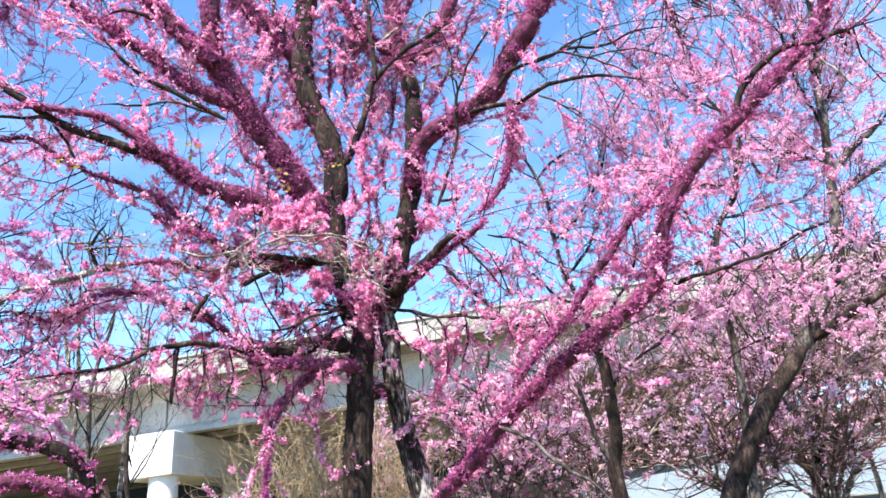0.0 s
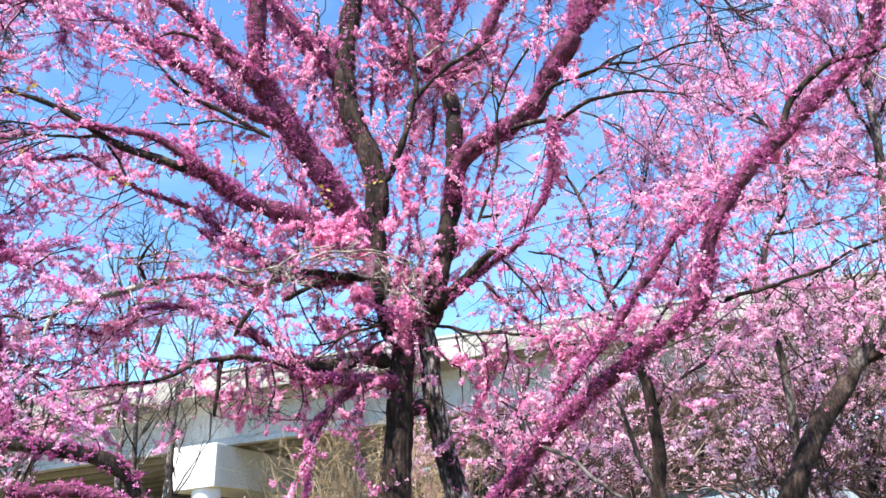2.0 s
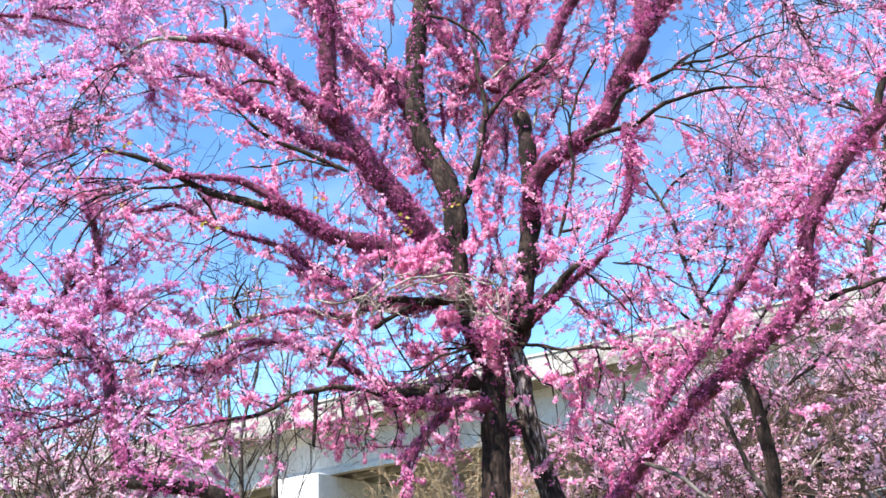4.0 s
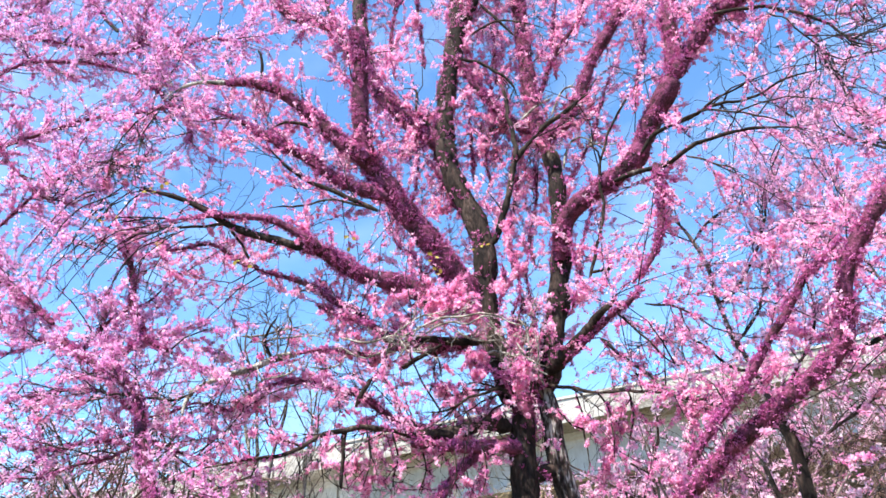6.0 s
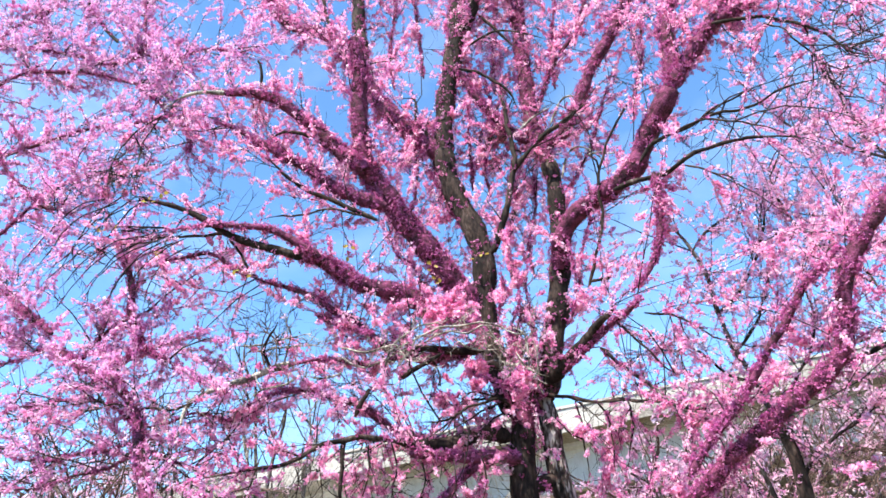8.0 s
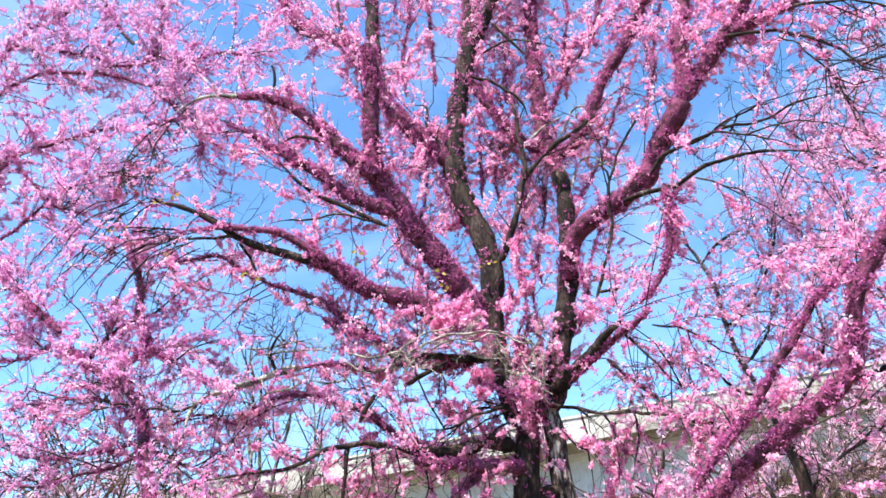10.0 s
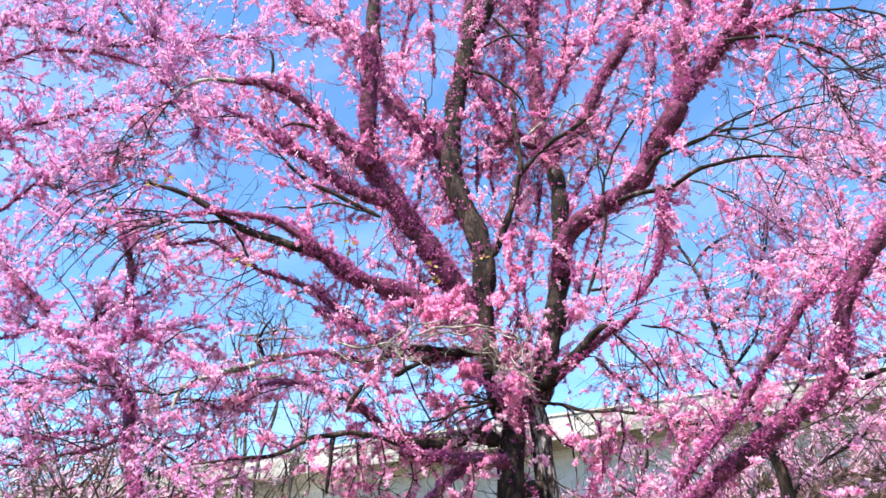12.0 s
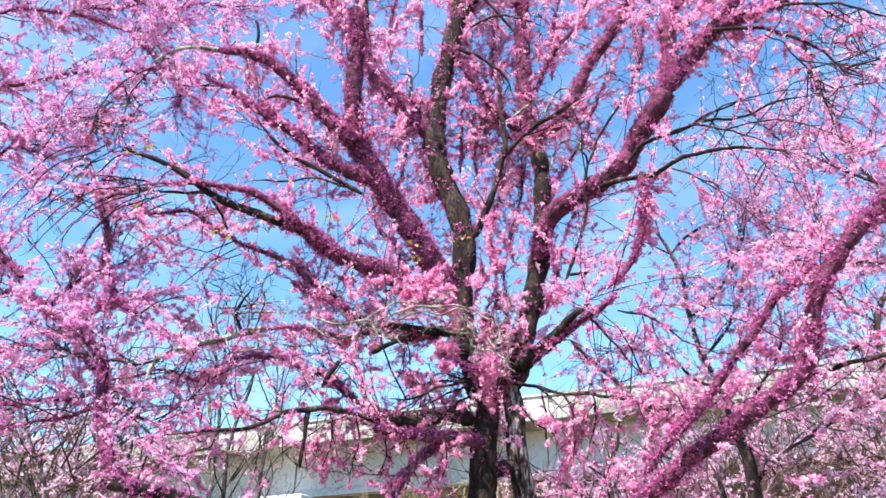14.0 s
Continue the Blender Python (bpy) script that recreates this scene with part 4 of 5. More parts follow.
limb(redbud, "limb", 0.015, 0.009, 0.1, [(-0.06, 5.80, 3.15), (0.14, 5.70, 3.11), (0.32, 5.60, 3.04), (0.52, 5.50, 2.95), (0.71, 5.40, 2.87), (0.92, 5.30, 2.76)], spray=0.8, wet=0.4)
limb(redbud, "limb", 0.012, 0.006, 0.1, [(0.14, 5.50, 3.72), (0.26, 5.45, 3.54), (0.36, 5.40, 3.37), (0.46, 5.35, 3.22), (0.54, 5.30, 3.13)], wet=0.25, spray=0.8)
limb(redbud, "limb", 0.011, 0.006, 0.2, [(0.38, 5.40, 3.71), (0.54, 5.33, 3.63), (0.67, 5.27, 3.55), (0.78, 5.20, 3.43)], wet=0.6)
# tangle of shoots in the fork
limb(redbud, "limb", 0.016, 0.007, 0.3, [(-0.58, 6.00, 3.21), (-0.60, 5.97, 3.33), (-0.68, 5.95, 3.52), (-0.73, 5.93, 3.73), (-0.75, 5.90, 3.94)], mat=BROWN_TWIG, spray=3.0, wet=0.15, short=0.22)
limb(redbud, "limb", 0.016, 0.007, 0.3, [(-0.61, 5.90, 3.26), (-0.67, 5.87, 3.42), (-0.75, 5.83, 3.57), (-0.84, 5.80, 3.71)], mat=TWIG, spray=3.0, wet=0.15, short=0.22)
limb(redbud, "limb", 0.016, 0.008, 0.3, [(-0.70, 6.10, 3.33), (-0.61, 6.07, 3.57), (-0.56, 6.03, 3.82), (-0.60, 6.00, 4.06)], mat=BROWN_TWIG, spray=3.0, wet=0.15, short=0.22)
limb(redbud, "limb", 0.016, 0.007, 0.3, [(-0.83, 6.00, 3.37), (-0.72, 5.97, 3.55), (-0.61, 5.93, 3.74), (-0.52, 5.90, 3.93)], mat=TWIG, spray=3.0, wet=0.15, short=0.22)
limb(redbud, "limb", 0.016, 0.007, 0.3, [(-0.55, 5.90, 3.31), (-0.61, 5.87, 3.56), (-0.66, 5.83, 3.76), (-0.68, 5.80, 3.97)], mat=BROWN_TWIG, spray=3.0, wet=0.15, short=0.22)
limb(redbud, "limb", 0.016, 0.007, 0.3, [(-0.83, 6.00, 3.58), (-0.74, 5.97, 3.71), (-0.73, 5.93, 3.89), (-0.66, 5.90, 4.06)], mat=TWIG, spray=3.0, wet=0.15, short=0.22)
limb(redbud, "limb", 0.055, 0.024, 0.3, [(-0.60, 6.10, 3.19), (-0.63, 6.12, 3.38), (-0.70, 6.13, 3.58), (-0.78, 6.15, 3.77)], spray=0.8, wet=0.5, short=0.3)
limb(redbud, "limb", 0.012, 0.005, 0.0, [(-0.84, 5.90, 3.27), (-0.98, 5.77, 3.22), (-1.13, 5.63, 3.12), (-1.25, 5.50, 3.01)], spray=2.2, wet=0.15, short=0.4)
limb(redbud, "limb", 0.012, 0.005, 0.0, [(-0.82, 5.80, 3.31), (-1.00, 5.67, 3.25), (-1.16, 5.53, 3.22), (-1.28, 5.40, 3.14)], spray=2.2, wet=0.15, short=0.4)
limb(redbud, "limb", 0.012, 0.005, 0.0, [(-0.86, 5.90, 3.20), (-1.00, 5.70, 3.08), (-1.11, 5.50, 2.93)], spray=2.2, wet=0.15, short=0.4)
limb(redbud, "limb", 0.012, 0.005, 0.0, [(-0.81, 5.80, 3.20), (-0.91, 5.67, 3.24), (-1.04, 5.53, 3.27), (-1.16, 5.40, 3.23)], spray=2.2, wet=0.15, short=0.4)
# bloom between the leaders
limb(redbud, "limb", 0.013, 0.008, 0.7, [(-0.81, 5.90, 3.60), (-0.76, 5.90, 3.91), (-0.67, 5.90, 4.23), (-0.67, 5.90, 4.62)], spray=0.8, wet=0.65, short=0.3)
limb(redbud, "limb", 0.013, 0.008, 0.7, [(-0.59, 6.00, 3.70), (-0.58, 6.00, 4.03), (-0.59, 6.00, 4.38), (-0.53, 6.00, 4.67)], spray=0.8, wet=0.65, short=0.3)
limb(redbud, "limb", 0.013, 0.008, 0.7, [(-0.86, 5.80, 4.00), (-0.78, 5.80, 4.27), (-0.78, 5.80, 4.56)], spray=0.8, wet=0.65, short=0.3)
limb(redbud, "limb", 0.013, 0.008, 0.7, [(-0.22, 5.90, 3.94), (-0.13, 5.90, 4.20), (-0.11, 5.90, 4.49), (-0.13, 5.90, 4.73)], spray=0.8, wet=0.65, short=0.3)
limb(redbud, "limb", 0.012, 0.007, 0.7, [(-0.70, 5.80, 3.30), (-0.73, 5.80, 3.50), (-0.79, 5.80, 3.67)], spray=0.8, wet=0.65, short=0.3)
# upright shoots behind the leaders
limb(redbud, "limb", 0.019, 0.012, 0.7, [(-0.76, 6.40, 4.65), (-0.77, 6.48, 5.09), (-0.65, 6.55, 5.60), (-0.65, 6.62, 6.10), (-0.56, 6.70, 6.53)], spray=0.65, wet=0.8)
limb(redbud, "limb", 0.019, 0.012, 0.7, [(-0.55, 6.60, 4.77), (-0.55, 6.70, 5.23), (-0.43, 6.80, 5.70), (-0.43, 6.90, 6.19)], spray=0.65, wet=0.8)
limb(redbud, "limb", 0.020, 0.013, 0.7, [(-0.87, 6.30, 5.64), (-0.90, 6.40, 6.16), (-0.79, 6.50, 6.73), (-0.79, 6.60, 7.38)], spray=0.65, wet=0.8)
limb(redbud, "limb", 0.021, 0.013, 0.7, [(-1.09, 6.50, 5.89), (-1.09, 6.60, 6.42), (-1.11, 6.70, 7.05), (-1.06, 6.80, 7.71)], spray=0.65, wet=0.8)
limb(redbud, "limb", 0.020, 0.013, 0.7, [(-1.95, 6.40, 5.49), (-1.77, 6.50, 5.96), (-1.76, 6.60, 6.50), (-1.82, 6.70, 7.14)], spray=0.65, wet=0.8)
limb(redbud, "limb", 0.024, 0.016, 0.7, [(-2.00, 6.60, 7.71), (-2.07, 6.68, 8.49), (-1.99, 6.75, 9.29), (-2.04, 6.83, 9.96), (-2.09, 6.90, 11.47)], spray=0.65, wet=0.8)
limb(redbud, "limb", 0.024, 0.016, 0.7, [(-1.63, 6.70, 7.88), (-1.69, 6.80, 8.81), (-1.74, 6.90, 9.82), (-1.79, 7.00, 11.48)], spray=0.65, wet=0.8)
limb(redbud, "limb", 0.020, 0.012, 0.7, [(-0.06, 6.50, 5.66), (0.22, 6.60, 6.12), (0.43, 6.70, 6.70), (0.70, 6.80, 7.40)], spray=0.65, wet=0.8)
limb(redbud, "limb", 0.022, 0.015, 0.7, [(-0.71, 6.60, 7.26), (-0.71, 6.68, 7.98), (-0.60, 6.75, 8.73), (-0.58, 6.83, 9.45), (-0.54, 6.90, 10.86)], spray=0.65, wet=0.8)
limb(redbud, "limb", 0.021, 0.014, 0.7, [(0.00, 6.40, 6.99), (0.04, 6.47, 7.67), (0.17, 6.55, 8.37), (0.20, 6.62, 8.96), (0.29, 6.70, 10.27)], spray=0.65, wet=0.8)
limb(redbud, "limb", 0.018, 0.011, 0.7, [(-0.10, 6.30, 4.43), (-0.01, 6.45, 4.93), (0.13, 6.60, 5.33)], spray=0.65, wet=0.8)
limb(redbud, "limb", 0.022, 0.014, 0.7, [(-2.95, 6.40, 6.23), (-3.14, 6.55, 6.96), (-3.38, 6.70, 7.68)], spray=0.65, wet=0.8)
limb(redbud, "limb", 0.021, 0.014, 0.7, [(0.80, 6.50, 6.61), (1.02, 6.58, 7.29), (1.17, 6.65, 7.96), (1.36, 6.72, 8.57), (1.72, 6.80, 9.83)], spray=0.65, wet=0.8)
limb(redbud, "limb", 0.019, 0.012, 0.7, [(-1.70, 6.30, 4.64), (-1.77, 6.40, 4.96), (-2.02, 6.50, 5.27), (-2.11, 6.60, 5.63)], spray=0.65, wet=0.8)
# hanging sprays beside the second stem
limb(redbud, "limb", 0.010, 0.007, 0.3, [(-0.13, 5.90, 3.20), (-0.04, 5.90, 3.03), (-0.04, 5.90, 2.77), (-0.06, 5.90, 2.60)], spray=1.0, wet=0.8, short=0.4)
limb(redbud, "limb", 0.010, 0.007, 0.3, [(-0.29, 5.90, 3.22), (-0.27, 5.90, 2.98), (-0.27, 5.90, 2.75), (-0.27, 5.90, 2.57)], spray=1.0, wet=0.8, short=0.4)
limb(redbud, "limb", 0.010, 0.007, 0.3, [(0.14, 5.90, 3.16), (0.14, 5.90, 2.96), (0.07, 5.90, 2.72)], spray=1.0, wet=0.8, short=0.4)
limb(redbud, "limb", 0.010, 0.007, 0.3, [(-0.46, 5.90, 3.07), (-0.35, 5.90, 2.94), (-0.18, 5.90, 2.86)], spray=1.0, wet=0.8, short=0.4)
# sprays that hang below the low limbs
limb(redbud, "limb", 0.010, 0.005, 0.2, [(-1.77, 5.40, 2.95), (-1.72, 5.40, 2.74), (-1.77, 5.40, 2.55), (-1.76, 5.40, 2.43)], spray=1.8, wet=0.22, short=0.3)
limb(redbud, "limb", 0.010, 0.005, 0.2, [(-1.54, 5.40, 2.79), (-1.51, 5.40, 2.61), (-1.57, 5.40, 2.43)], spray=1.8, wet=0.22, short=0.3)
limb(redbud, "limb", 0.010, 0.005, 0.2, [(-1.98, 5.40, 2.97), (-1.96, 5.40, 2.75), (-2.01, 5.40, 2.55), (-1.98, 5.40, 2.45)], spray=1.8, wet=0.22, short=0.3)
limb(redbud, "limb", 0.010, 0.005, 0.2, [(-2.40, 5.40, 2.88), (-2.35, 5.40, 2.67), (-2.37, 5.40, 2.50)], spray=1.8, wet=0.22, short=0.3)
limb(redbud, "limb", 0.010, 0.005, 0.2, [(-1.26, 5.40, 2.74), (-1.25, 5.40, 2.55), (-1.32, 5.40, 2.38)], spray=1.8, wet=0.22, short=0.3)
limb(redbud, "limb", 0.009, 0.005, 0.2, [(-1.04, 5.40, 2.74), (-1.02, 5.40, 2.55), (-1.06, 5.40, 2.41)], spray=1.8, wet=0.22, short=0.3)
limb(redbud, "limb", 0.010, 0.005, 0.2, [(-2.16, 5.40, 2.90), (-2.18, 5.40, 2.70), (-2.14, 5.40, 2.50)], spray=1.8, wet=0.22, short=0.3)
limb(redbud, "limb", 0.010, 0.005, 0.2, [(-2.60, 5.40, 2.83), (-2.56, 5.40, 2.67), (-2.61, 5.40, 2.52)], spray=1.8, wet=0.22, short=0.3)
# long arching right limb
limb(redbud, "limb", 0.073, 0.074, 0.85, [(-0.20, 6.20, 1.20), (-0.19, 6.00, 1.68), (-0.01, 5.88, 1.84), (0.17, 5.75, 2.01), (0.33, 5.62, 2.18), (0.45, 5.50, 2.29), (0.58, 5.38, 2.38), (0.75, 5.25, 2.51), (0.95, 5.12, 2.63), (1.09, 5.00, 2.72)], spray=0.2)
limb(redbud, "limb", 0.078, 0.065, 0.85, [(1.04, 5.00, 2.69), (1.24, 4.95, 2.82), (1.41, 4.90, 2.92), (1.52, 4.85, 3.03), (1.57, 4.80, 3.18), (1.59, 4.75, 3.34), (1.63, 4.70, 3.49), (1.74, 4.65, 3.64), (1.84, 4.60, 3.74)], spray=0.25)
limb(redbud, "limb", 0.069, 0.053, 0.88, [(1.80, 4.60, 3.71), (1.94, 4.57, 3.86), (2.04, 4.55, 3.95), (2.17, 4.52, 4.06), (2.29, 4.50, 4.16), (2.45, 4.47, 4.29), (2.58, 4.45, 4.39), (2.72, 4.42, 4.51), (2.84, 4.40, 4.60), (2.95, 4.38, 4.75), (3.04, 4.35, 4.95), (3.10, 4.33, 5.16), (3.29, 4.30, 5.73)], spray=0.45)
limb(redbud, "limb", 0.039, 0.033, 0.85, [(0.42, 5.10, 2.38), (0.58, 5.05, 2.57), (0.75, 5.01, 2.72), (0.92, 4.96, 2.89), (1.03, 4.92, 3.03), (1.13, 4.88, 3.16), (1.24, 4.83, 3.27), (1.34, 4.79, 3.41), (1.43, 4.74, 3.52), (1.57, 4.70, 3.61), (1.66, 4.65, 3.67)], spray=0.3)
limb(redbud, "limb", 0.031, 0.019, 0.3, [(2.21, 4.50, 4.11), (2.28, 4.47, 4.29), (2.38, 4.45, 4.41), (2.52, 4.42, 4.53), (2.70, 4.40, 4.61), (2.80, 4.38, 4.58), (2.93, 4.35, 4.63), (3.09, 4.33, 4.67), (3.29, 4.30, 4.72)], spray=0.8)
limb(redbud, "limb", 0.009, 0.006, 0.05, [(2.78, 4.40, 4.60), (2.86, 4.38, 4.51), (2.93, 4.35, 4.36), (3.04, 4.33, 4.21), (3.12, 4.30, 4.12)], mat=PALE_TWIG, wet=0.2)
limb(redbud, "limb", 0.019, 0.012, 0.1, [(1.28, 4.90, 2.86), (1.45, 4.90, 2.94), (1.62, 4.90, 2.99), (1.80, 4.90, 3.03), (2.02, 4.90, 3.09), (2.24, 4.90, 3.16), (2.45, 4.90, 3.20), (2.67, 4.90, 3.29)], spray=0.6, wet=0.4)
limb(redbud, "limb", 0.017, 0.012, 0.05, [(0.31, 5.40, 2.15), (0.45, 5.33, 2.08), (0.56, 5.27, 1.99), (0.66, 5.20, 1.88), (0.76, 5.13, 1.79), (0.86, 5.07, 1.72), (0.96, 5.00, 1.59)], mat=GREY_BARK, spray=0.4, wet=0.2)
# drooping bare shoots
limb(redbud, "limb", 0.008, 0.004, 0.05, [(-3.61, 4.50, 4.77), (-3.96, 4.45, 4.73), (-4.18, 4.41, 4.55), (-4.37, 4.35, 4.26)], mat=TWIG, spray=0.35, wet=0.04, short=0.35)
limb(redbud, "limb", 0.008, 0.004, 0.05, [(-3.63, 4.60, 4.76), (-3.91, 4.55, 4.71), (-4.06, 4.51, 4.53), (-4.20, 4.45, 4.23)], mat=TWIG, spray=0.35, wet=0.04, short=0.35)
limb(redbud, "limb", 0.008, 0.005, 0.05, [(-3.83, 4.70, 4.98), (-4.26, 4.65, 4.93), (-4.54, 4.61, 4.73), (-4.79, 4.55, 4.40)], mat=TWIG, spray=0.35, wet=0.04, short=0.35)
limb(redbud, "limb", 0.008, 0.004, 0.05, [(-3.44, 4.50, 4.71), (-3.77, 4.45, 4.61), (-3.98, 4.41, 4.40), (-4.13, 4.35, 4.07)], mat=TWIG, spray=0.35, wet=0.04, short=0.35)
limb(redbud, "limb", 0.008, 0.004, 0.05, [(-3.46, 4.60, 4.70), (-3.72, 4.55, 4.60), (-3.87, 4.51, 4.39), (-3.97, 4.45, 4.04)], mat=TWIG, spray=0.35, wet=0.04, short=0.35)
limb(redbud, "limb", 0.008, 0.004, 0.05, [(-3.64, 4.70, 4.91), (-4.06, 4.65, 4.80), (-4.32, 4.61, 4.57), (-4.53, 4.55, 4.18)], mat=TWIG, spray=0.35, wet=0.04, short=0.35)
limb(redbud, "limb", 0.009, 0.005, 0.05, [(-4.03, 4.50, 5.18), (-4.33, 4.45, 5.10), (-4.49, 4.42, 4.90), (-4.66, 4.35, 4.50)], mat=TWIG, spray=0.35, wet=0.04, short=0.35)
limb(redbud, "limb", 0.009, 0.004, 0.05, [(-4.05, 4.60, 5.17), (-4.29, 4.56, 5.09), (-4.40, 4.52, 4.89), (-4.50, 4.45, 4.47)], mat=TWIG, spray=0.35, wet=0.04, short=0.35)
limb(redbud, "limb", 0.009, 0.005, 0.05, [(-4.27, 4.70, 5.41), (-4.65, 4.65, 5.32), (-4.86, 4.61, 5.09), (-5.08, 4.55, 4.64)], mat=TWIG, spray=0.35, wet=0.04, short=0.35)
limb(redbud, "limb", 0.008, 0.004, 0.05, [(-3.86, 4.50, 5.20), (-4.08, 4.45, 5.01), (-4.20, 4.40, 4.69), (-4.36, 4.35, 4.45)], mat=TWIG, spray=0.35, wet=0.04, short=0.35)
limb(redbud, "limb", 0.009, 0.004, 0.05, [(-3.88, 4.60, 5.20), (-4.04, 4.56, 5.02), (-4.12, 4.50, 4.69), (-4.22, 4.45, 4.42)], mat=TWIG, spray=0.35, wet=0.04, short=0.35)
limb(redbud, "limb", 0.009, 0.005, 0.05, [(-4.09, 4.70, 5.43), (-4.37, 4.65, 5.22), (-4.54, 4.60, 4.85), (-4.74, 4.55, 4.57)], mat=TWIG, spray=0.35, wet=0.04, short=0.35)
limb(redbud, "limb", 0.009, 0.004, 0.05, [(-3.73, 4.50, 6.09), (-3.82, 4.46, 5.84), (-3.82, 4.40, 5.41), (-3.75, 4.35, 5.03)], mat=TWIG, spray=4, wet=0.06, short=0.3)
limb(redbud, "limb", 0.009, 0.004, 0.05, [(-3.71, 4.50, 6.11), (-3.95, 4.45, 5.93), (-4.07, 4.40, 5.63), (-4.05, 4.35, 5.24)], mat=TWIG, spray=4, wet=0.06, short=0.3)
limb(redbud, "limb", 0.008, 0.004, 0.05, [(-3.27, 4.50, 4.65), (-3.53, 4.45, 4.50), (-3.67, 4.39, 4.24), (-3.66, 4.35, 3.97)], mat=TWIG, spray=0.35, wet=0.04, short=0.35)
limb(redbud, "limb", 0.008, 0.004, 0.05, [(-3.28, 4.60, 4.63), (-3.49, 4.55, 4.50), (-3.58, 4.50, 4.24), (-3.55, 4.45, 3.95)], mat=TWIG, spray=0.35, wet=0.04, short=0.35)
limb(redbud, "limb", 0.008, 0.004, 0.05, [(-3.46, 4.70, 4.84), (-3.80, 4.64, 4.68), (-3.97, 4.59, 4.38), (-3.99, 4.55, 4.07)], mat=TWIG, spray=0.35, wet=0.04, short=0.35)
# dry curled twigs caught in the right leader
limb(redbud, "limb", 0.014, 0.009, 0.0, [(-0.12, 6.30, 6.42), (-0.00, 6.32, 6.73), (0.19, 6.33, 6.79), (0.23, 6.35, 6.55), (0.05, 6.37, 6.32), (-0.15, 6.39, 6.21), (-0.29, 6.40, 6.41)], mat=PALE_TWIG, spray=0.7, wet=0.05, short=0.4)
limb(redbud, "limb", 0.013, 0.008, 0.0, [(-0.09, 6.20, 5.64), (-0.01, 6.23, 5.93), (0.15, 6.25, 6.03), (0.31, 6.28, 5.91), (0.38, 6.30, 5.70)], mat=PALE_TWIG, spray=0.7, wet=0.05, short=0.4)
limb(redbud, "limb", 0.014, 0.009, 0.0, [(-0.43, 6.30, 6.05), (-0.21, 6.34, 6.15), (0.01, 6.37, 6.24), (0.18, 6.40, 6.40)], mat=PALE_TWIG, spray=0.7, wet=0.05, short=0.4)
limb(redbud, "limb", 0.013, 0.008, 0.0, [(0.16, 6.10, 5.78), (0.34, 6.15, 5.82), (0.51, 6.20, 5.81)], mat=PALE_TWIG, spray=0.7, wet=0.05, short=0.4)
limb(redbud, "limb", 0.014, 0.009, 0.0, [(-0.46, 6.20, 6.37), (-0.26, 6.25, 6.57), (-0.07, 6.30, 6.69)], mat=PALE_TWIG, spray=0.7, wet=0.05, short=0.4)
limb(redbud, "limb", 0.011, 0.006, 0.0, [(-1.64, 5.30, 3.69), (-1.40, 5.28, 3.78), (-1.11, 5.26, 3.80), (-0.83, 5.23, 3.74), (-0.61, 5.22, 3.61), (-0.42, 5.20, 3.64)], mat=PALE_TWIG, spray=0.8, wet=0.05, short=0.5)
limb(redbud, "limb", 0.01, 0.006, 0.0, [(-1.74, 5.20, 3.52), (-1.64, 5.17, 3.69), (-1.41, 5.13, 3.79), (-1.17, 5.10, 3.79)], mat=PALE_TWIG, spray=0.8, wet=0.05, short=0.5)
limb(redbud, "limb", 0.01, 0.006, 0.0, [(-0.68, 5.40, 3.54), (-0.59, 5.35, 3.37), (-0.45, 5.30, 3.27)], mat=PALE_TWIG, spray=0.8, wet=0.05, short=0.5)
# neighbouring redbuds
limb(redbud_right, "trunk", 0.138, 0.097, 0.05, [(2.13, 8.00, 0.00), (2.87, 8.00, 1.45), (2.98, 8.00, 1.67), (3.12, 8.00, 1.92), (3.27, 8.00, 2.15), (3.48, 8.00, 2.43), (3.69, 8.00, 2.66), (3.87, 8.00, 2.85), (4.08, 8.00, 3.08)])
limb(redbud_right, "limb", 0.103, 0.069, 0.05, [(3.99, 8.00, 2.98), (4.09, 8.00, 3.12), (4.24, 8.00, 3.35), (4.44, 8.00, 3.59), (4.65, 8.00, 3.85), (4.77, 8.00, 4.21)], mat=GREY_BARK, spray=0.5)
limb(redbud_right, "limb", 0.069, 0.027, 0.06, [(4.75, 8.00, 4.14), (4.82, 8.00, 4.50), (4.88, 8.00, 4.87), (4.95, 8.00, 5.26), (5.02, 8.00, 5.65), (5.08, 8.00, 6.14), (5.17, 8.00, 6.65), (5.26, 8.00, 7.05), (5.33, 8.00, 7.55), (5.43, 8.00, 8.12), (5.68, 8.00, 9.32)], mat=GREY_BARK, spray=0.7)
limb(redbud_right, "limb", 0.071, 0.042, 0.06, [(4.12, 8.00, 3.08), (4.34, 7.88, 3.20), (4.48, 7.75, 3.29), (4.68, 7.62, 3.38), (4.90, 7.50, 3.49)], spray=0.6)
limb(redbud_right, "limb", 0.057, 0.032, 0.1, [(4.92, 8.00, 5.10), (5.07, 7.95, 5.28), (5.26, 7.90, 5.45), (5.45, 7.85, 5.58), (5.77, 7.80, 5.83)], mat=GREY_BARK)
limb(redbud_right, "limb", 0.048, 0.029, 0.1, [(4.87, 8.00, 4.78), (5.18, 8.07, 4.99), (5.48, 8.13, 5.15), (5.85, 8.20, 5.32)], mat=GREY_BARK)
limb(redbud_right, "limb", 0.025, 0.013, 0.4, [(4.96, 8.00, 5.30), (4.79, 8.05, 5.38), (4.63, 8.10, 5.50), (4.38, 8.15, 5.58), (4.18, 8.20, 5.88)])
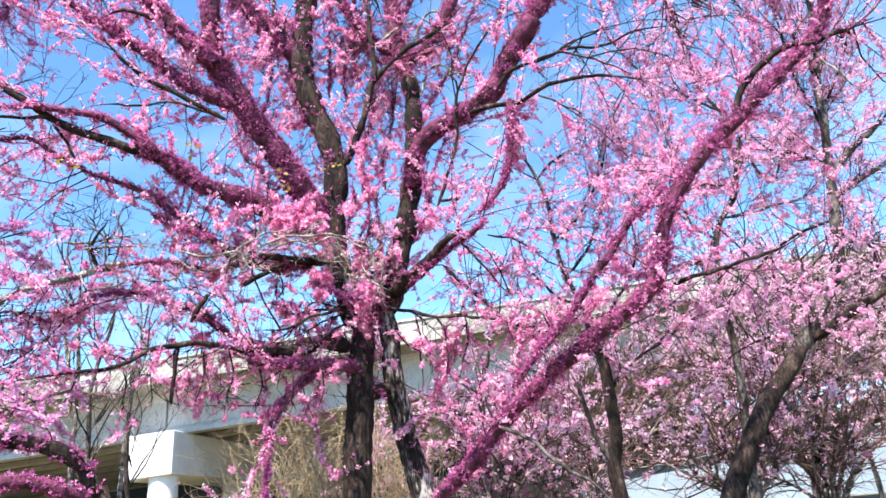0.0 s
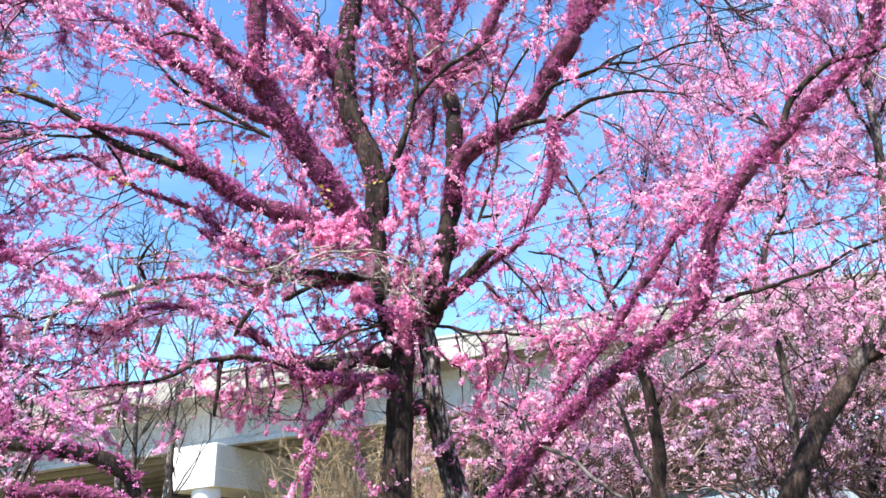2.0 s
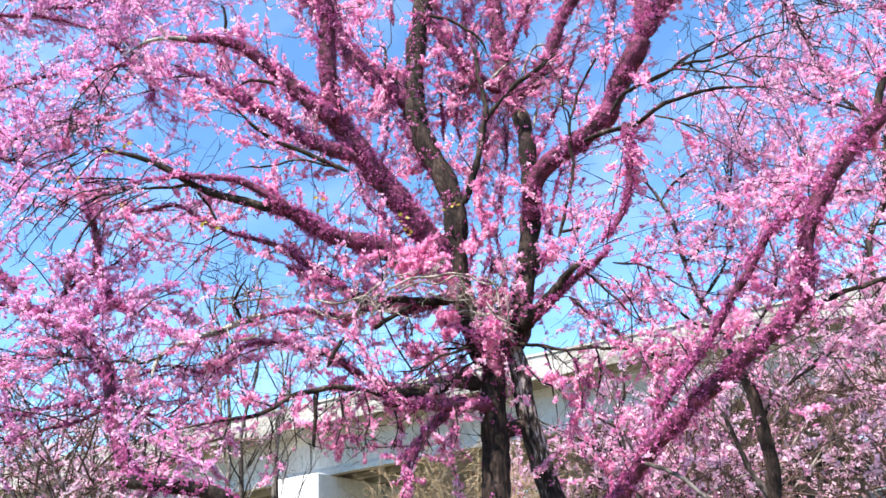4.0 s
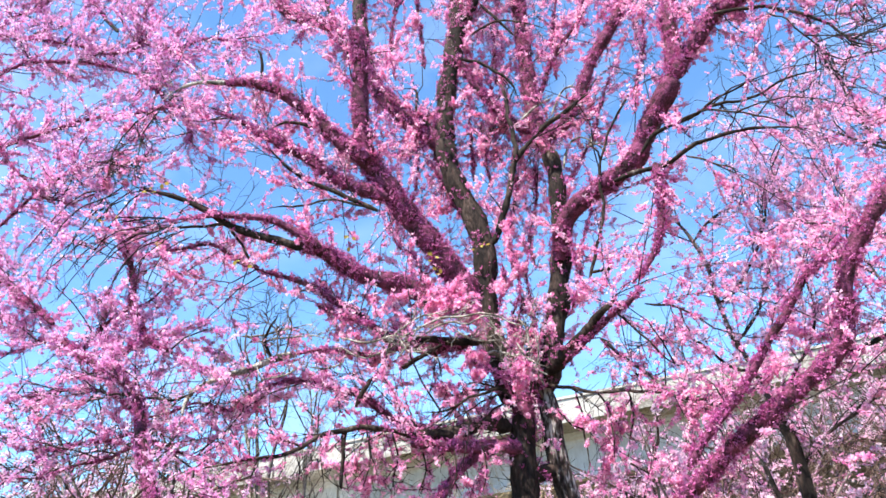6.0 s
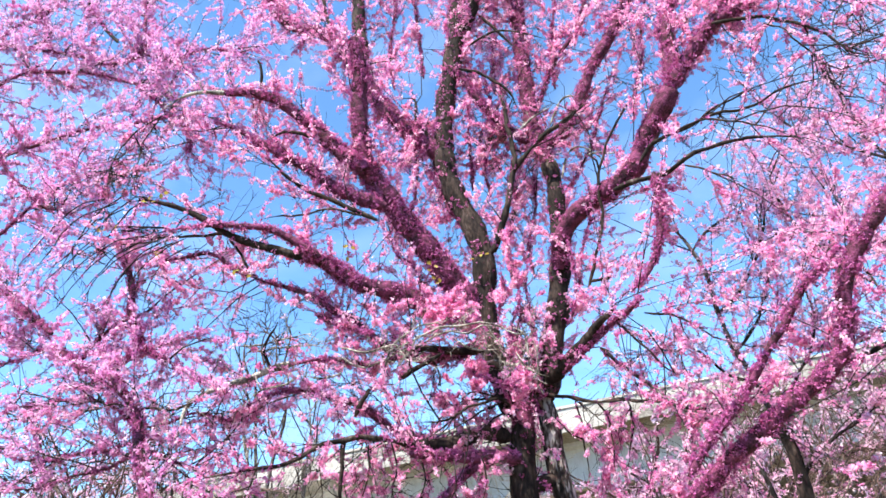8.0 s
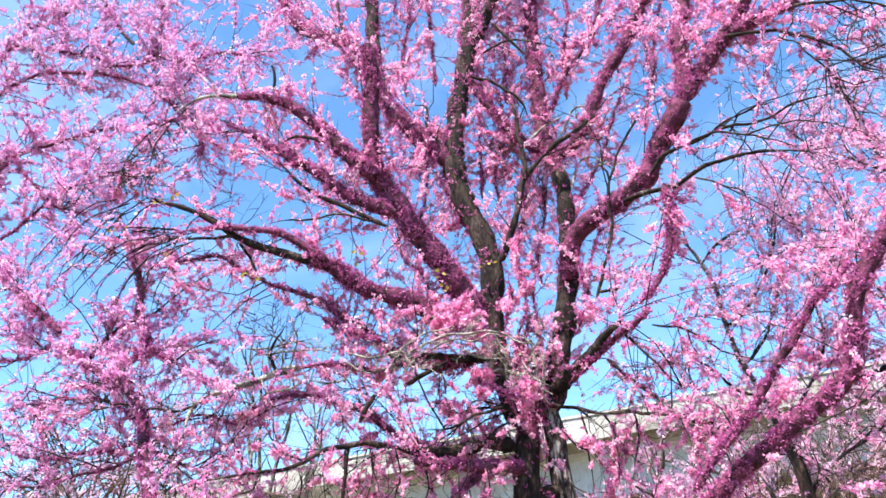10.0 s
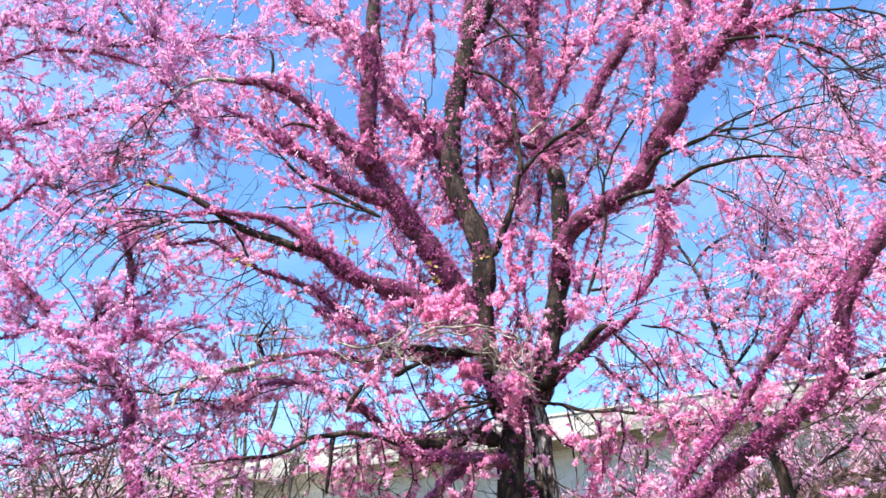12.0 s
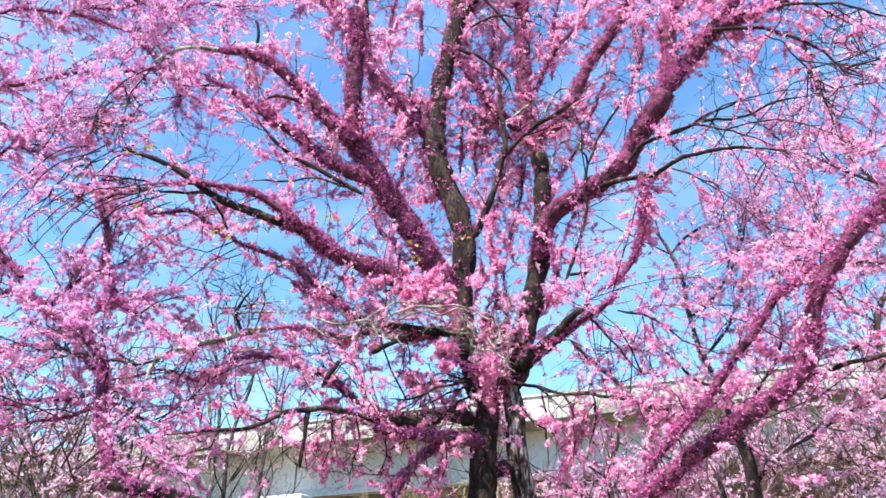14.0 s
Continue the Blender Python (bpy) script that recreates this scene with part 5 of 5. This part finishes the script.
limb(redbud_right, "limb", 0.026, 0.014, 0.4, [(5.02, 8.00, 5.65), (5.05, 8.10, 6.00), (5.01, 8.20, 6.54), (5.01, 8.30, 6.97), (5.11, 8.40, 7.51)])
limb(redbud_right, "limb", 0.024, 0.014, 0.4, [(5.07, 8.00, 6.06), (5.43, 8.13, 6.54), (5.79, 8.27, 7.06), (6.11, 8.40, 7.70)])
limb(redbud_right, "limb", 0.025, 0.015, 0.4, [(4.83, 8.00, 4.54), (4.61, 8.15, 4.51), (4.38, 8.30, 4.43), (4.14, 8.45, 4.32), (3.75, 8.60, 3.91)])
limb(redbud_right, "limb", 0.023, 0.015, 0.4, [(4.09, 8.00, 3.12), (3.97, 8.20, 3.22), (3.80, 8.40, 3.24), (3.66, 8.60, 3.19)])
limb(redbud_right, "limb", 0.019, 0.012, 0.5, [(4.77, 8.00, 4.21), (4.96, 7.80, 4.19), (5.11, 7.60, 4.21)])
limb(redbud_right, "limb", 0.021, 0.014, 0.5, [(5.13, 8.00, 6.48), (4.91, 7.92, 7.25), (4.78, 7.85, 7.77), (4.75, 7.78, 8.09), (4.78, 7.70, 9.11)])
limb(redbud_slender, "trunk", 0.080, 0.045, 0.05, [(3.55, 9.50, 0.00), (3.75, 9.50, 2.05), (3.78, 9.50, 2.44), (3.82, 9.50, 2.76), (3.84, 9.50, 3.14), (3.86, 9.50, 3.43), (3.86, 9.50, 3.85), (3.91, 9.50, 4.25)], mat=GREY_BARK)
limb(redbud_slender, "limb", 0.050, 0.031, 0.1, [(3.91, 9.50, 4.21), (3.89, 9.50, 4.59), (3.96, 9.50, 4.93), (4.10, 9.50, 5.24), (4.33, 9.50, 5.54), (4.47, 9.50, 5.88), (4.56, 9.50, 6.25), (4.75, 9.50, 6.76), (4.91, 9.50, 7.20)], spray=0.8)
limb(redbud_slender, "limb", 0.024, 0.015, 0.3, [(4.11, 9.50, 5.25), (4.49, 9.53, 5.29), (4.93, 9.55, 5.40), (5.29, 9.57, 5.47), (5.66, 9.60, 5.59)])
limb(redbud_slender, "limb", 0.023, 0.015, 0.3, [(3.95, 9.50, 4.84), (3.62, 9.53, 4.62), (3.12, 9.57, 4.50), (2.75, 9.60, 4.63)])
limb(redbud_slender, "limb", 0.021, 0.012, 0.3, [(4.40, 9.50, 5.70), (4.18, 9.53, 5.78), (3.88, 9.57, 5.87), (3.55, 9.60, 5.86)], mat=GREY_BARK)
limb(redbud_slender, "limb", 0.025, 0.013, 0.4, [(4.63, 9.50, 6.43), (4.43, 9.47, 7.03), (4.17, 9.45, 7.55), (4.11, 9.43, 8.17), (4.14, 9.40, 8.81)])
limb(redbud_slender, "limb", 0.025, 0.013, 0.4, [(4.79, 9.50, 6.86), (5.04, 9.47, 7.07), (5.28, 9.45, 7.75), (5.32, 9.43, 8.38), (5.16, 9.40, 8.93)])
limb(redbud_slender, "limb", 0.023, 0.013, 0.4, [(3.96, 9.50, 4.93), (3.64, 9.48, 5.21), (3.53, 9.46, 5.75), (3.59, 9.44, 6.30), (3.52, 9.42, 6.88), (3.43, 9.40, 7.38)])
limb(redbud_slender, "limb", 0.024, 0.013, 0.4, [(3.64, 9.50, 5.22), (3.30, 9.47, 5.60), (2.97, 9.45, 6.17), (2.81, 9.43, 6.75), (2.81, 9.40, 7.33)])
limb(redbud_slender, "limb", 0.025, 0.013, 0.4, [(4.44, 9.50, 7.04), (3.66, 9.47, 7.60), (3.27, 9.43, 7.93), (2.92, 9.40, 8.59)])
limb(redbud_slender, "limb", 0.025, 0.012, 0.4, [(4.64, 9.50, 6.48), (4.89, 9.47, 5.73), (5.10, 9.43, 5.98), (5.49, 9.40, 6.59)])
limb(redbud_dark, "trunk", 0.104, 0.067, 0.06, [(2.00, 8.60, 0.00), (1.80, 8.60, 1.58), (1.79, 8.60, 1.92), (1.85, 8.60, 2.24), (1.87, 8.60, 2.56), (1.87, 8.60, 2.83), (1.85, 8.60, 3.11), (1.81, 8.60, 3.34), (1.75, 8.60, 3.49)])
limb(redbud_dark, "limb", 0.037, 0.022, 0.08, [(1.80, 8.60, 1.83), (1.70, 8.58, 2.08), (1.60, 8.56, 2.30), (1.55, 8.54, 2.57), (1.49, 8.52, 2.85), (1.40, 8.50, 3.07)], mat=GREY_BARK, spray=0.5)
limb(redbud_dark, "limb", 0.022, 0.013, 0.15, [(1.87, 8.60, 2.73), (2.06, 8.63, 3.00), (2.29, 8.67, 3.16), (2.68, 8.70, 3.38), (3.03, 8.73, 3.59), (3.43, 8.77, 3.74), (3.89, 8.80, 3.88)], spray=0.8)
limb(redbud_dark, "limb", 0.040, 0.023, 0.3, [(1.76, 8.60, 3.46), (1.69, 8.63, 3.93), (1.54, 8.66, 4.41), (1.49, 8.69, 4.90), (1.48, 8.71, 5.32), (1.38, 8.74, 5.77), (1.23, 8.77, 6.15), (1.10, 8.80, 6.45)], mat=GREY_BARK)
limb(redbud_dark, "limb", 0.024, 0.014, 0.3, [(1.48, 8.60, 4.82), (1.77, 8.65, 5.02), (2.06, 8.70, 5.44), (2.29, 8.75, 5.87), (2.46, 8.80, 6.42)])
limb(redbud_dark, "limb", 0.022, 0.014, 0.4, [(1.36, 8.60, 5.70), (1.59, 8.67, 5.98), (1.94, 8.73, 6.16), (2.28, 8.80, 6.25)])
limb(redbud_dark, "limb", 0.021, 0.014, 0.4, [(1.68, 8.60, 3.92), (1.42, 8.67, 4.03), (1.18, 8.73, 4.38), (0.90, 8.80, 4.58)])
limb(redbud_dark, "limb", 0.023, 0.014, 0.4, [(1.81, 8.60, 3.34), (2.02, 8.64, 3.76), (2.39, 8.68, 4.19), (2.55, 8.72, 4.66), (2.57, 8.76, 5.17), (2.80, 8.80, 5.59)])
limb(redbud_dark, "limb", 0.021, 0.014, 0.4, [(1.58, 8.60, 4.31), (1.88, 8.75, 4.65), (2.13, 8.90, 5.10)])
limb(redbud_left, "trunk", 0.073, 0.059, 0.3, [(-2.15, 4.75, 0.00), (-2.32, 4.70, 1.73), (-2.36, 4.67, 1.88), (-2.41, 4.63, 2.00), (-2.47, 4.60, 2.08)], spray=0.0)
limb(redbud_left, "limb", 0.066, 0.049, 0.68, [(-2.42, 4.60, 2.03), (-2.51, 4.54, 2.12), (-2.64, 4.48, 2.19), (-2.76, 4.42, 2.22), (-2.94, 4.36, 2.25), (-3.12, 4.30, 2.29)], spray=0.12, mat=BARK)
limb(redbud_left, "limb", 0.060, 0.044, 0.8, [(-2.32, 4.50, 1.86), (-2.40, 4.44, 1.88), (-2.51, 4.38, 1.92), (-2.66, 4.32, 1.96), (-2.83, 4.26, 1.96), (-2.96, 4.20, 1.98)], spray=0.15)
limb(redbud_left, "limb", 0.058, 0.048, 0.75, [(-3.11, 4.50, 2.29), (-3.27, 4.55, 2.43), (-3.40, 4.60, 2.62), (-3.51, 4.65, 2.85), (-3.60, 4.70, 3.08), (-3.71, 4.75, 3.27), (-3.83, 4.80, 3.40), (-4.03, 4.85, 3.56), (-4.31, 4.90, 3.72), (-4.60, 4.95, 3.90), (-4.91, 5.00, 4.07)], spray=0.55)
limb(redbud_left, "limb", 0.040, 0.023, 0.8, [(-4.94, 5.00, 4.23), (-5.37, 5.10, 4.54), (-5.82, 5.20, 4.89), (-6.40, 5.30, 5.31), (-7.04, 5.40, 5.80)])
limb(redbud_left, "limb", 0.054, 0.031, 1.0, [(-3.85, 4.90, 3.91), (-3.94, 4.90, 4.07), (-4.05, 4.90, 4.26), (-4.06, 4.90, 4.49), (-4.14, 4.90, 4.74), (-4.25, 4.90, 4.94)], spray=0.7)
limb(redbud_left, "limb", 0.040, 0.015, 0.95, [(-4.26, 4.90, 3.68), (-4.01, 4.88, 3.77), (-3.85, 4.86, 3.87), (-3.66, 4.84, 3.76), (-3.47, 4.82, 3.67), (-3.30, 4.80, 3.55)], spray=0.7)
limb(redbud_left, "limb", 0.023, 0.012, 0.8, [(-4.56, 5.00, 3.88), (-4.47, 5.05, 4.11), (-4.30, 5.10, 4.27), (-4.11, 5.15, 4.34), (-3.98, 5.20, 4.43)], spray=0.8)
limb(redbud_left, "limb", 0.019, 0.011, 0.6, [(-3.92, 5.00, 3.27), (-4.22, 5.05, 3.47), (-4.63, 5.10, 3.58), (-5.10, 5.15, 3.60), (-5.52, 5.20, 3.61)], wet=0.5)
limb(redbud_left, "limb", 0.017, 0.011, 0.6, [(-3.84, 5.00, 3.10), (-4.15, 5.05, 3.07), (-4.52, 5.10, 3.07), (-4.97, 5.15, 3.10), (-5.40, 5.20, 3.21)], wet=0.5)
limb(redbud_left, "limb", 0.017, 0.011, 0.6, [(-3.80, 5.00, 3.00), (-4.07, 5.05, 2.94), (-4.48, 5.10, 2.90), (-4.91, 5.15, 2.86), (-5.31, 5.20, 2.91)], wet=0.5)
limb(redbud_left, "limb", 0.015, 0.008, 0.6, [(-3.81, 5.00, 3.07), (-3.58, 5.03, 2.94), (-3.33, 5.07, 2.83), (-3.14, 5.10, 2.77)], wet=0.5)
limb(redbud_left, "limb", 0.014, 0.008, 0.6, [(-3.89, 5.00, 3.22), (-3.62, 5.03, 3.22), (-3.32, 5.05, 3.28), (-3.07, 5.07, 3.19), (-2.73, 5.10, 3.15)], wet=0.5)
limb(redbud_left, "limb", 0.019, 0.012, 0.7, [(-4.84, 5.10, 4.10), (-5.23, 5.20, 4.16), (-5.64, 5.30, 4.16), (-6.09, 5.40, 4.23)])
limb(redbud_left, "limb", 0.023, 0.014, 0.8, [(-6.74, 5.40, 5.59), (-6.41, 5.45, 5.85), (-6.09, 5.50, 6.20), (-5.74, 5.55, 6.47), (-5.26, 5.60, 6.55)])
limb(redbud_left, "limb", 0.030, 0.018, 0.8, [(-7.04, 5.40, 5.80), (-7.12, 5.47, 6.56), (-6.84, 5.53, 7.04), (-6.28, 5.60, 7.21), (-5.71, 5.67, 7.34), (-5.03, 5.73, 7.31), (-4.61, 5.80, 7.37)], spray=1.25)
limb(redbud_left, "limb", 0.030, 0.018, 0.8, [(-7.04, 5.40, 5.80), (-7.55, 5.47, 7.34), (-7.46, 5.54, 8.22), (-6.99, 5.61, 8.57), (-6.50, 5.69, 8.52), (-5.91, 5.76, 8.39), (-5.32, 5.83, 8.11), (-4.83, 5.90, 7.90)], spray=1.25)
limb(redbud_left, "limb", 0.031, 0.017, 0.85, [(-7.73, 5.60, 7.76), (-7.82, 5.68, 9.27), (-7.10, 5.76, 9.19), (-6.37, 5.84, 8.93), (-5.84, 5.92, 8.70), (-5.39, 6.00, 8.85)], spray=1.25)
limb(redbud_left, "limb", 0.027, 0.019, 0.7, [(-5.62, 5.70, 8.43), (-5.33, 5.76, 8.50), (-5.33, 5.82, 8.97), (-5.41, 5.88, 9.49), (-5.51, 5.94, 9.93), (-5.78, 6.00, 11.75)], spray=1.25)
limb(redbud_left, "limb", 0.027, 0.024, 0.2, [(-5.51, 5.60, 8.69), (-5.84, 5.70, 9.12), (-6.22, 5.80, 9.62), (-6.56, 5.90, 10.24), (-7.54, 6.00, 12.45)], spray=1.25)
limb(redbud_left, "limb", 0.026, 0.020, 0.8, [(-7.71, 5.60, 9.17), (-7.56, 5.70, 9.66), (-7.22, 5.80, 9.88), (-7.04, 5.90, 10.41), (-6.39, 6.00, 11.99)], spray=1.25)
limb(redbud_left, "limb", 0.024, 0.013, 0.85, [(-5.20, 5.80, 8.55), (-4.77, 5.83, 8.35), (-4.39, 5.87, 8.47), (-3.90, 5.90, 8.31)], spray=1.25)
limb(redbud_left, "limb", 0.024, 0.012, 0.85, [(-5.29, 5.80, 8.08), (-4.82, 5.83, 7.56), (-4.37, 5.87, 7.03), (-4.44, 5.90, 6.81)], spray=1.25)
limb(redbud_left, "limb", 0.016, 0.012, 0.1, [(-6.00, 5.80, 8.45), (-6.49, 5.85, 8.66), (-7.14, 5.90, 8.87)], spray=0.5)
limb(redbud_left, "limb", 0.022, 0.012, 0.75, [(-6.67, 5.40, 6.91), (-6.39, 5.47, 6.56), (-6.04, 5.53, 6.21), (-5.59, 5.60, 6.00)], spray=1.25)
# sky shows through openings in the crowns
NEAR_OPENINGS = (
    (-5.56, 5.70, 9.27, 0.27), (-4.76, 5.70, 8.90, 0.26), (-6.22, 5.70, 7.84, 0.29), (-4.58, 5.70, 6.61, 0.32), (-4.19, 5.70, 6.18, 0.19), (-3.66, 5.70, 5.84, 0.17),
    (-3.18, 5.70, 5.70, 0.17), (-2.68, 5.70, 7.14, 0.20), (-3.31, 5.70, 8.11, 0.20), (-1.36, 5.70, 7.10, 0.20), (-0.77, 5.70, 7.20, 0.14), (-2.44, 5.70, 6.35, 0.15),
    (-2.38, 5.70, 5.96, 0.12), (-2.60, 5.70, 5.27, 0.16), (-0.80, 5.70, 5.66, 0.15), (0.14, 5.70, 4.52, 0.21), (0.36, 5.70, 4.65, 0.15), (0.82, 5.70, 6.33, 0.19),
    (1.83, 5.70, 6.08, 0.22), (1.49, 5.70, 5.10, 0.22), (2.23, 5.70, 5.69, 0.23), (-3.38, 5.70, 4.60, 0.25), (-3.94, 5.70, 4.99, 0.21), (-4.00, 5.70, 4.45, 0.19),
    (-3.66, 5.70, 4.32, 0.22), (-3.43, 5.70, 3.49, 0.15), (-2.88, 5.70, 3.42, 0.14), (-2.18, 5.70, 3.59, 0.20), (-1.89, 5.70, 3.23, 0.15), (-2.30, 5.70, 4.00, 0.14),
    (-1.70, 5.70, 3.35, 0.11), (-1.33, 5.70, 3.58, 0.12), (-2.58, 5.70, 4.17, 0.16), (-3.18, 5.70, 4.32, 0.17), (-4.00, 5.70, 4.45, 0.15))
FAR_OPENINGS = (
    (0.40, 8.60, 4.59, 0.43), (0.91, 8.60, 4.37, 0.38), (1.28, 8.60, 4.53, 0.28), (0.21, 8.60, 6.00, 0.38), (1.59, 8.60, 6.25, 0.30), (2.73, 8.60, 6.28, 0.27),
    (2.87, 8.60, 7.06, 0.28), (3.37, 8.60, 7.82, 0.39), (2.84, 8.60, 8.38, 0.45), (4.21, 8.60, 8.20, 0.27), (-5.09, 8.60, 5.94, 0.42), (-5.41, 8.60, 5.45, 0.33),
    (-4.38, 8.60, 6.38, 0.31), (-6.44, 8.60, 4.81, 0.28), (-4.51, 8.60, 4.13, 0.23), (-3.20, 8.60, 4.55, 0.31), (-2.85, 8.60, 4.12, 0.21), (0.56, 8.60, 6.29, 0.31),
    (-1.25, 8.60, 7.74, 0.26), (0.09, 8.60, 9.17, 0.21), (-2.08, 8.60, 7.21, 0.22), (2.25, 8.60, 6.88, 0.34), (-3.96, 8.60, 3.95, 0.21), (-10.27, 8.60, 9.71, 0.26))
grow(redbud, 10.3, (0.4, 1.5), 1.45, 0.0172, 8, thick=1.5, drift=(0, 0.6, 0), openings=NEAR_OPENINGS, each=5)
grow(redbud, 18.0, (0.3, 0.9), 0.7, 0.016, 6, twig_mat=PALE_TWIG, thick=1.5, pale=True)
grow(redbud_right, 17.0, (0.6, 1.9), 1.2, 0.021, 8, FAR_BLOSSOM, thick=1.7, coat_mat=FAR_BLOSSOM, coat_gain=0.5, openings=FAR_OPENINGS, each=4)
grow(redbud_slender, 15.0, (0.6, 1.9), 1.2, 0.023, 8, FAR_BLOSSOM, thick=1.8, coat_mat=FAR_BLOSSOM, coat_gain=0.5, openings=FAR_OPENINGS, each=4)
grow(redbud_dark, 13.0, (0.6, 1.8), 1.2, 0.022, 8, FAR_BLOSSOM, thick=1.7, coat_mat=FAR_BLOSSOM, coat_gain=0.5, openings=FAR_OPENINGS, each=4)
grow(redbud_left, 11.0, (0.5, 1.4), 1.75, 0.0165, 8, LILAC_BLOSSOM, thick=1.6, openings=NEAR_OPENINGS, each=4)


def young_leaf(tree, places):
    """Small yellow-green first leaves in tufts."""
    v = [(0, 0, 0), (0.016, 0.013, 0.004), (0.017, 0.033, 0.003), (0, 0.05, -0.004), (-0.017, 0.033, 0.003), (-0.016, 0.013, 0.004), (0, 0.022, -0.002)]
    me = bpy.data.meshes.new("leaf")
    me.from_pydata(v, [], [(0, 1, 6), (1, 2, 6), (2, 3, 6), (3, 4, 6), (4, 5, 6), (5, 0, 6)])
    me.materials.append(LEAF)
    for x, y, z in places:
        for j in range(4):
            ob = part("leaf", me, None, tree.root, "yellow-green young leaf")
            ob.matrix_basis = pose(x + rng.normal(0, 0.03), y + rng.normal(0, 0.03), z + rng.normal(0, 0.03), rng.uniform(-70, 40), rng.uniform(-40, 40), rng.uniform(0, 360))


young_leaf(redbud, ((-3.49, 4.40, 5.12), (-3.62, 4.40, 5.07), (-4.06, 4.40, 4.85), (-3.47, 4.40, 4.48), (-2.87, 4.80, 4.37), (-1.42, 5.50, 4.51), (-0.96, 5.80, 4.70), (-1.31, 5.40, 4.34), (-2.11, 5.20, 4.69)))


# ---- the grove behind ----
def grove_tree(x, y, height, spread, stems, dens, bloom, skirt):
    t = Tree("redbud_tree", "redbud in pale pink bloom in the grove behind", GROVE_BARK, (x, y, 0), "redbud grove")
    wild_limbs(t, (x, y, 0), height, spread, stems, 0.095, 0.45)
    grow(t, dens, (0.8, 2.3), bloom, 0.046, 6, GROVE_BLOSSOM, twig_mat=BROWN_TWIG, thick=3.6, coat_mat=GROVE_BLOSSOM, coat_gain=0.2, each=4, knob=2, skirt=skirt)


for x, y, h, w, s, d, b in ((7.0, 14.9, 6.5, 3.0, 9, 4.8, 0.36), (10.8, 16.9, 8.1, 3.5, 9, 4.8, 0.36), (15.1, 18.2, 8.3, 3.8, 9, 4.8, 0.36), (8.1, 20.9, 7.8, 3.8, 9, 4.8, 0.36),
                            (13.0, 23.6, 8.9, 4.3, 9, 4.8, 0.36), (18.9, 23.0, 9.4, 4.3, 9, 4.8, 0.36), (-1.3, 14.0, 3.1, 0.8, 5, 4.0, 0.7), (3.1, 16.7, 5.7, 2.3, 8, 4.8, 0.36), (2.0, 13.2, 3.1, 1.6, 5, 5.0, 0.5), (0.6, 12.6, 4.3, 1.2, 7, 4.2, 0.6), (5.3, 14.0, 3.2, 1.6, 9, 4.8, 0.36), (7.2, 14.7, 3.2, 1.8, 9, 4.8, 0.36), (-8.6, 11.3, 5.2, 2.7, 5, 4.0, 0.3), (-11.9, 14.2, 7.5, 3.2, 9, 4.8, 0.36)):
    grove_tree(x, y, h, w, s, d, b, 0.23 * y - 0.3 if x > 0 else 0.0)


def bare_tree(x, y, height, lean, bark):
    t = Tree("bare_tree", "slender bare tree in front of the overpass", bark, (x, y, 0), "bare trees")
    w = [(rng.normal(0, 0.13), rng.normal(0, 0.1)) for _ in range(6)]
    limb(t, "trunk", 0.075, 0.025, 0.3, [(x + lean * k / 5 + (w[k][0] if k else 0), y + (w[k][1] if k else 0), height * k / 5 - 0.05) for k in range(6)])
    for j in range(9):
        z = height * rng.uniform(0.35, 0.9)
        a = rng.uniform(0, 6.28)
        p = (x + lean * z / height, y, z)
        q = (p[0] + 0.4 * math.cos(a), p[1] + 0.4 * math.sin(a), z + 0.6)
        e = (p[0] + 0.9 * math.cos(a + 0.4), p[1] + 0.9 * math.sin(a + 0.4), z + 1.5)
        limb(t, "limb", 0.022, 0.008, 0.3, [p, q, e])
    grow(t, 4, (0.5, 1.2), 0, twig_mat=PALE_TWIG, thick=1.4)


for x, y, h, lean, bark in ((-7.5, 15.0, 7.3, -1.3, PALE_TWIG), (-7.4, 14.0, 7.6, 0.3, GREY_BARK), (-7.7, 16.0, 7.4, 0.4, PALE_TWIG), (-8.1, 15.0, 8.6, -0.4, GREY_BARK), (-7.2, 15.5, 7.0, 0.2, GREY_BARK), (-10.3, 15.5, 7.4, -0.8, GREY_BARK)):
    bare_tree(x, y, h, lean, bark)


def tan_bush(x, y, r, h):
    t = Tree("bare_bush", "leafless bush of tan twigs in front of the overpass", TAN_TWIG, (x, y, 0), "bare bushes")
    for j in range(16):
        a, o = rng.uniform(0, 6.28), rng.uniform(0.3, 1.0) * r
        limb(t, "limb", 0.018, 0.007, 0.4, [(x, y, 0), (x + 0.4 * o * math.cos(a), y + 0.4 * o * math.sin(a), h * 0.5), (x + o * math.cos(a), y + o * math.sin(a), h * rng.uniform(0.75, 1.05))])
    grow(t, 8, (0.4, 1.2), 0, side_twigs=4, twig_mat=TAN_TWIG, thick=1.7)


for x, y, r, h in ((-3.1, 11.3, 1.3, 3.0), (-2.2, 11.5, 1.3, 3.4), (-0.7, 12.0, 1.2, 2.9), (-1.6, 12.6, 1.2, 3.0)):
    tan_bush(x, y, r, h)
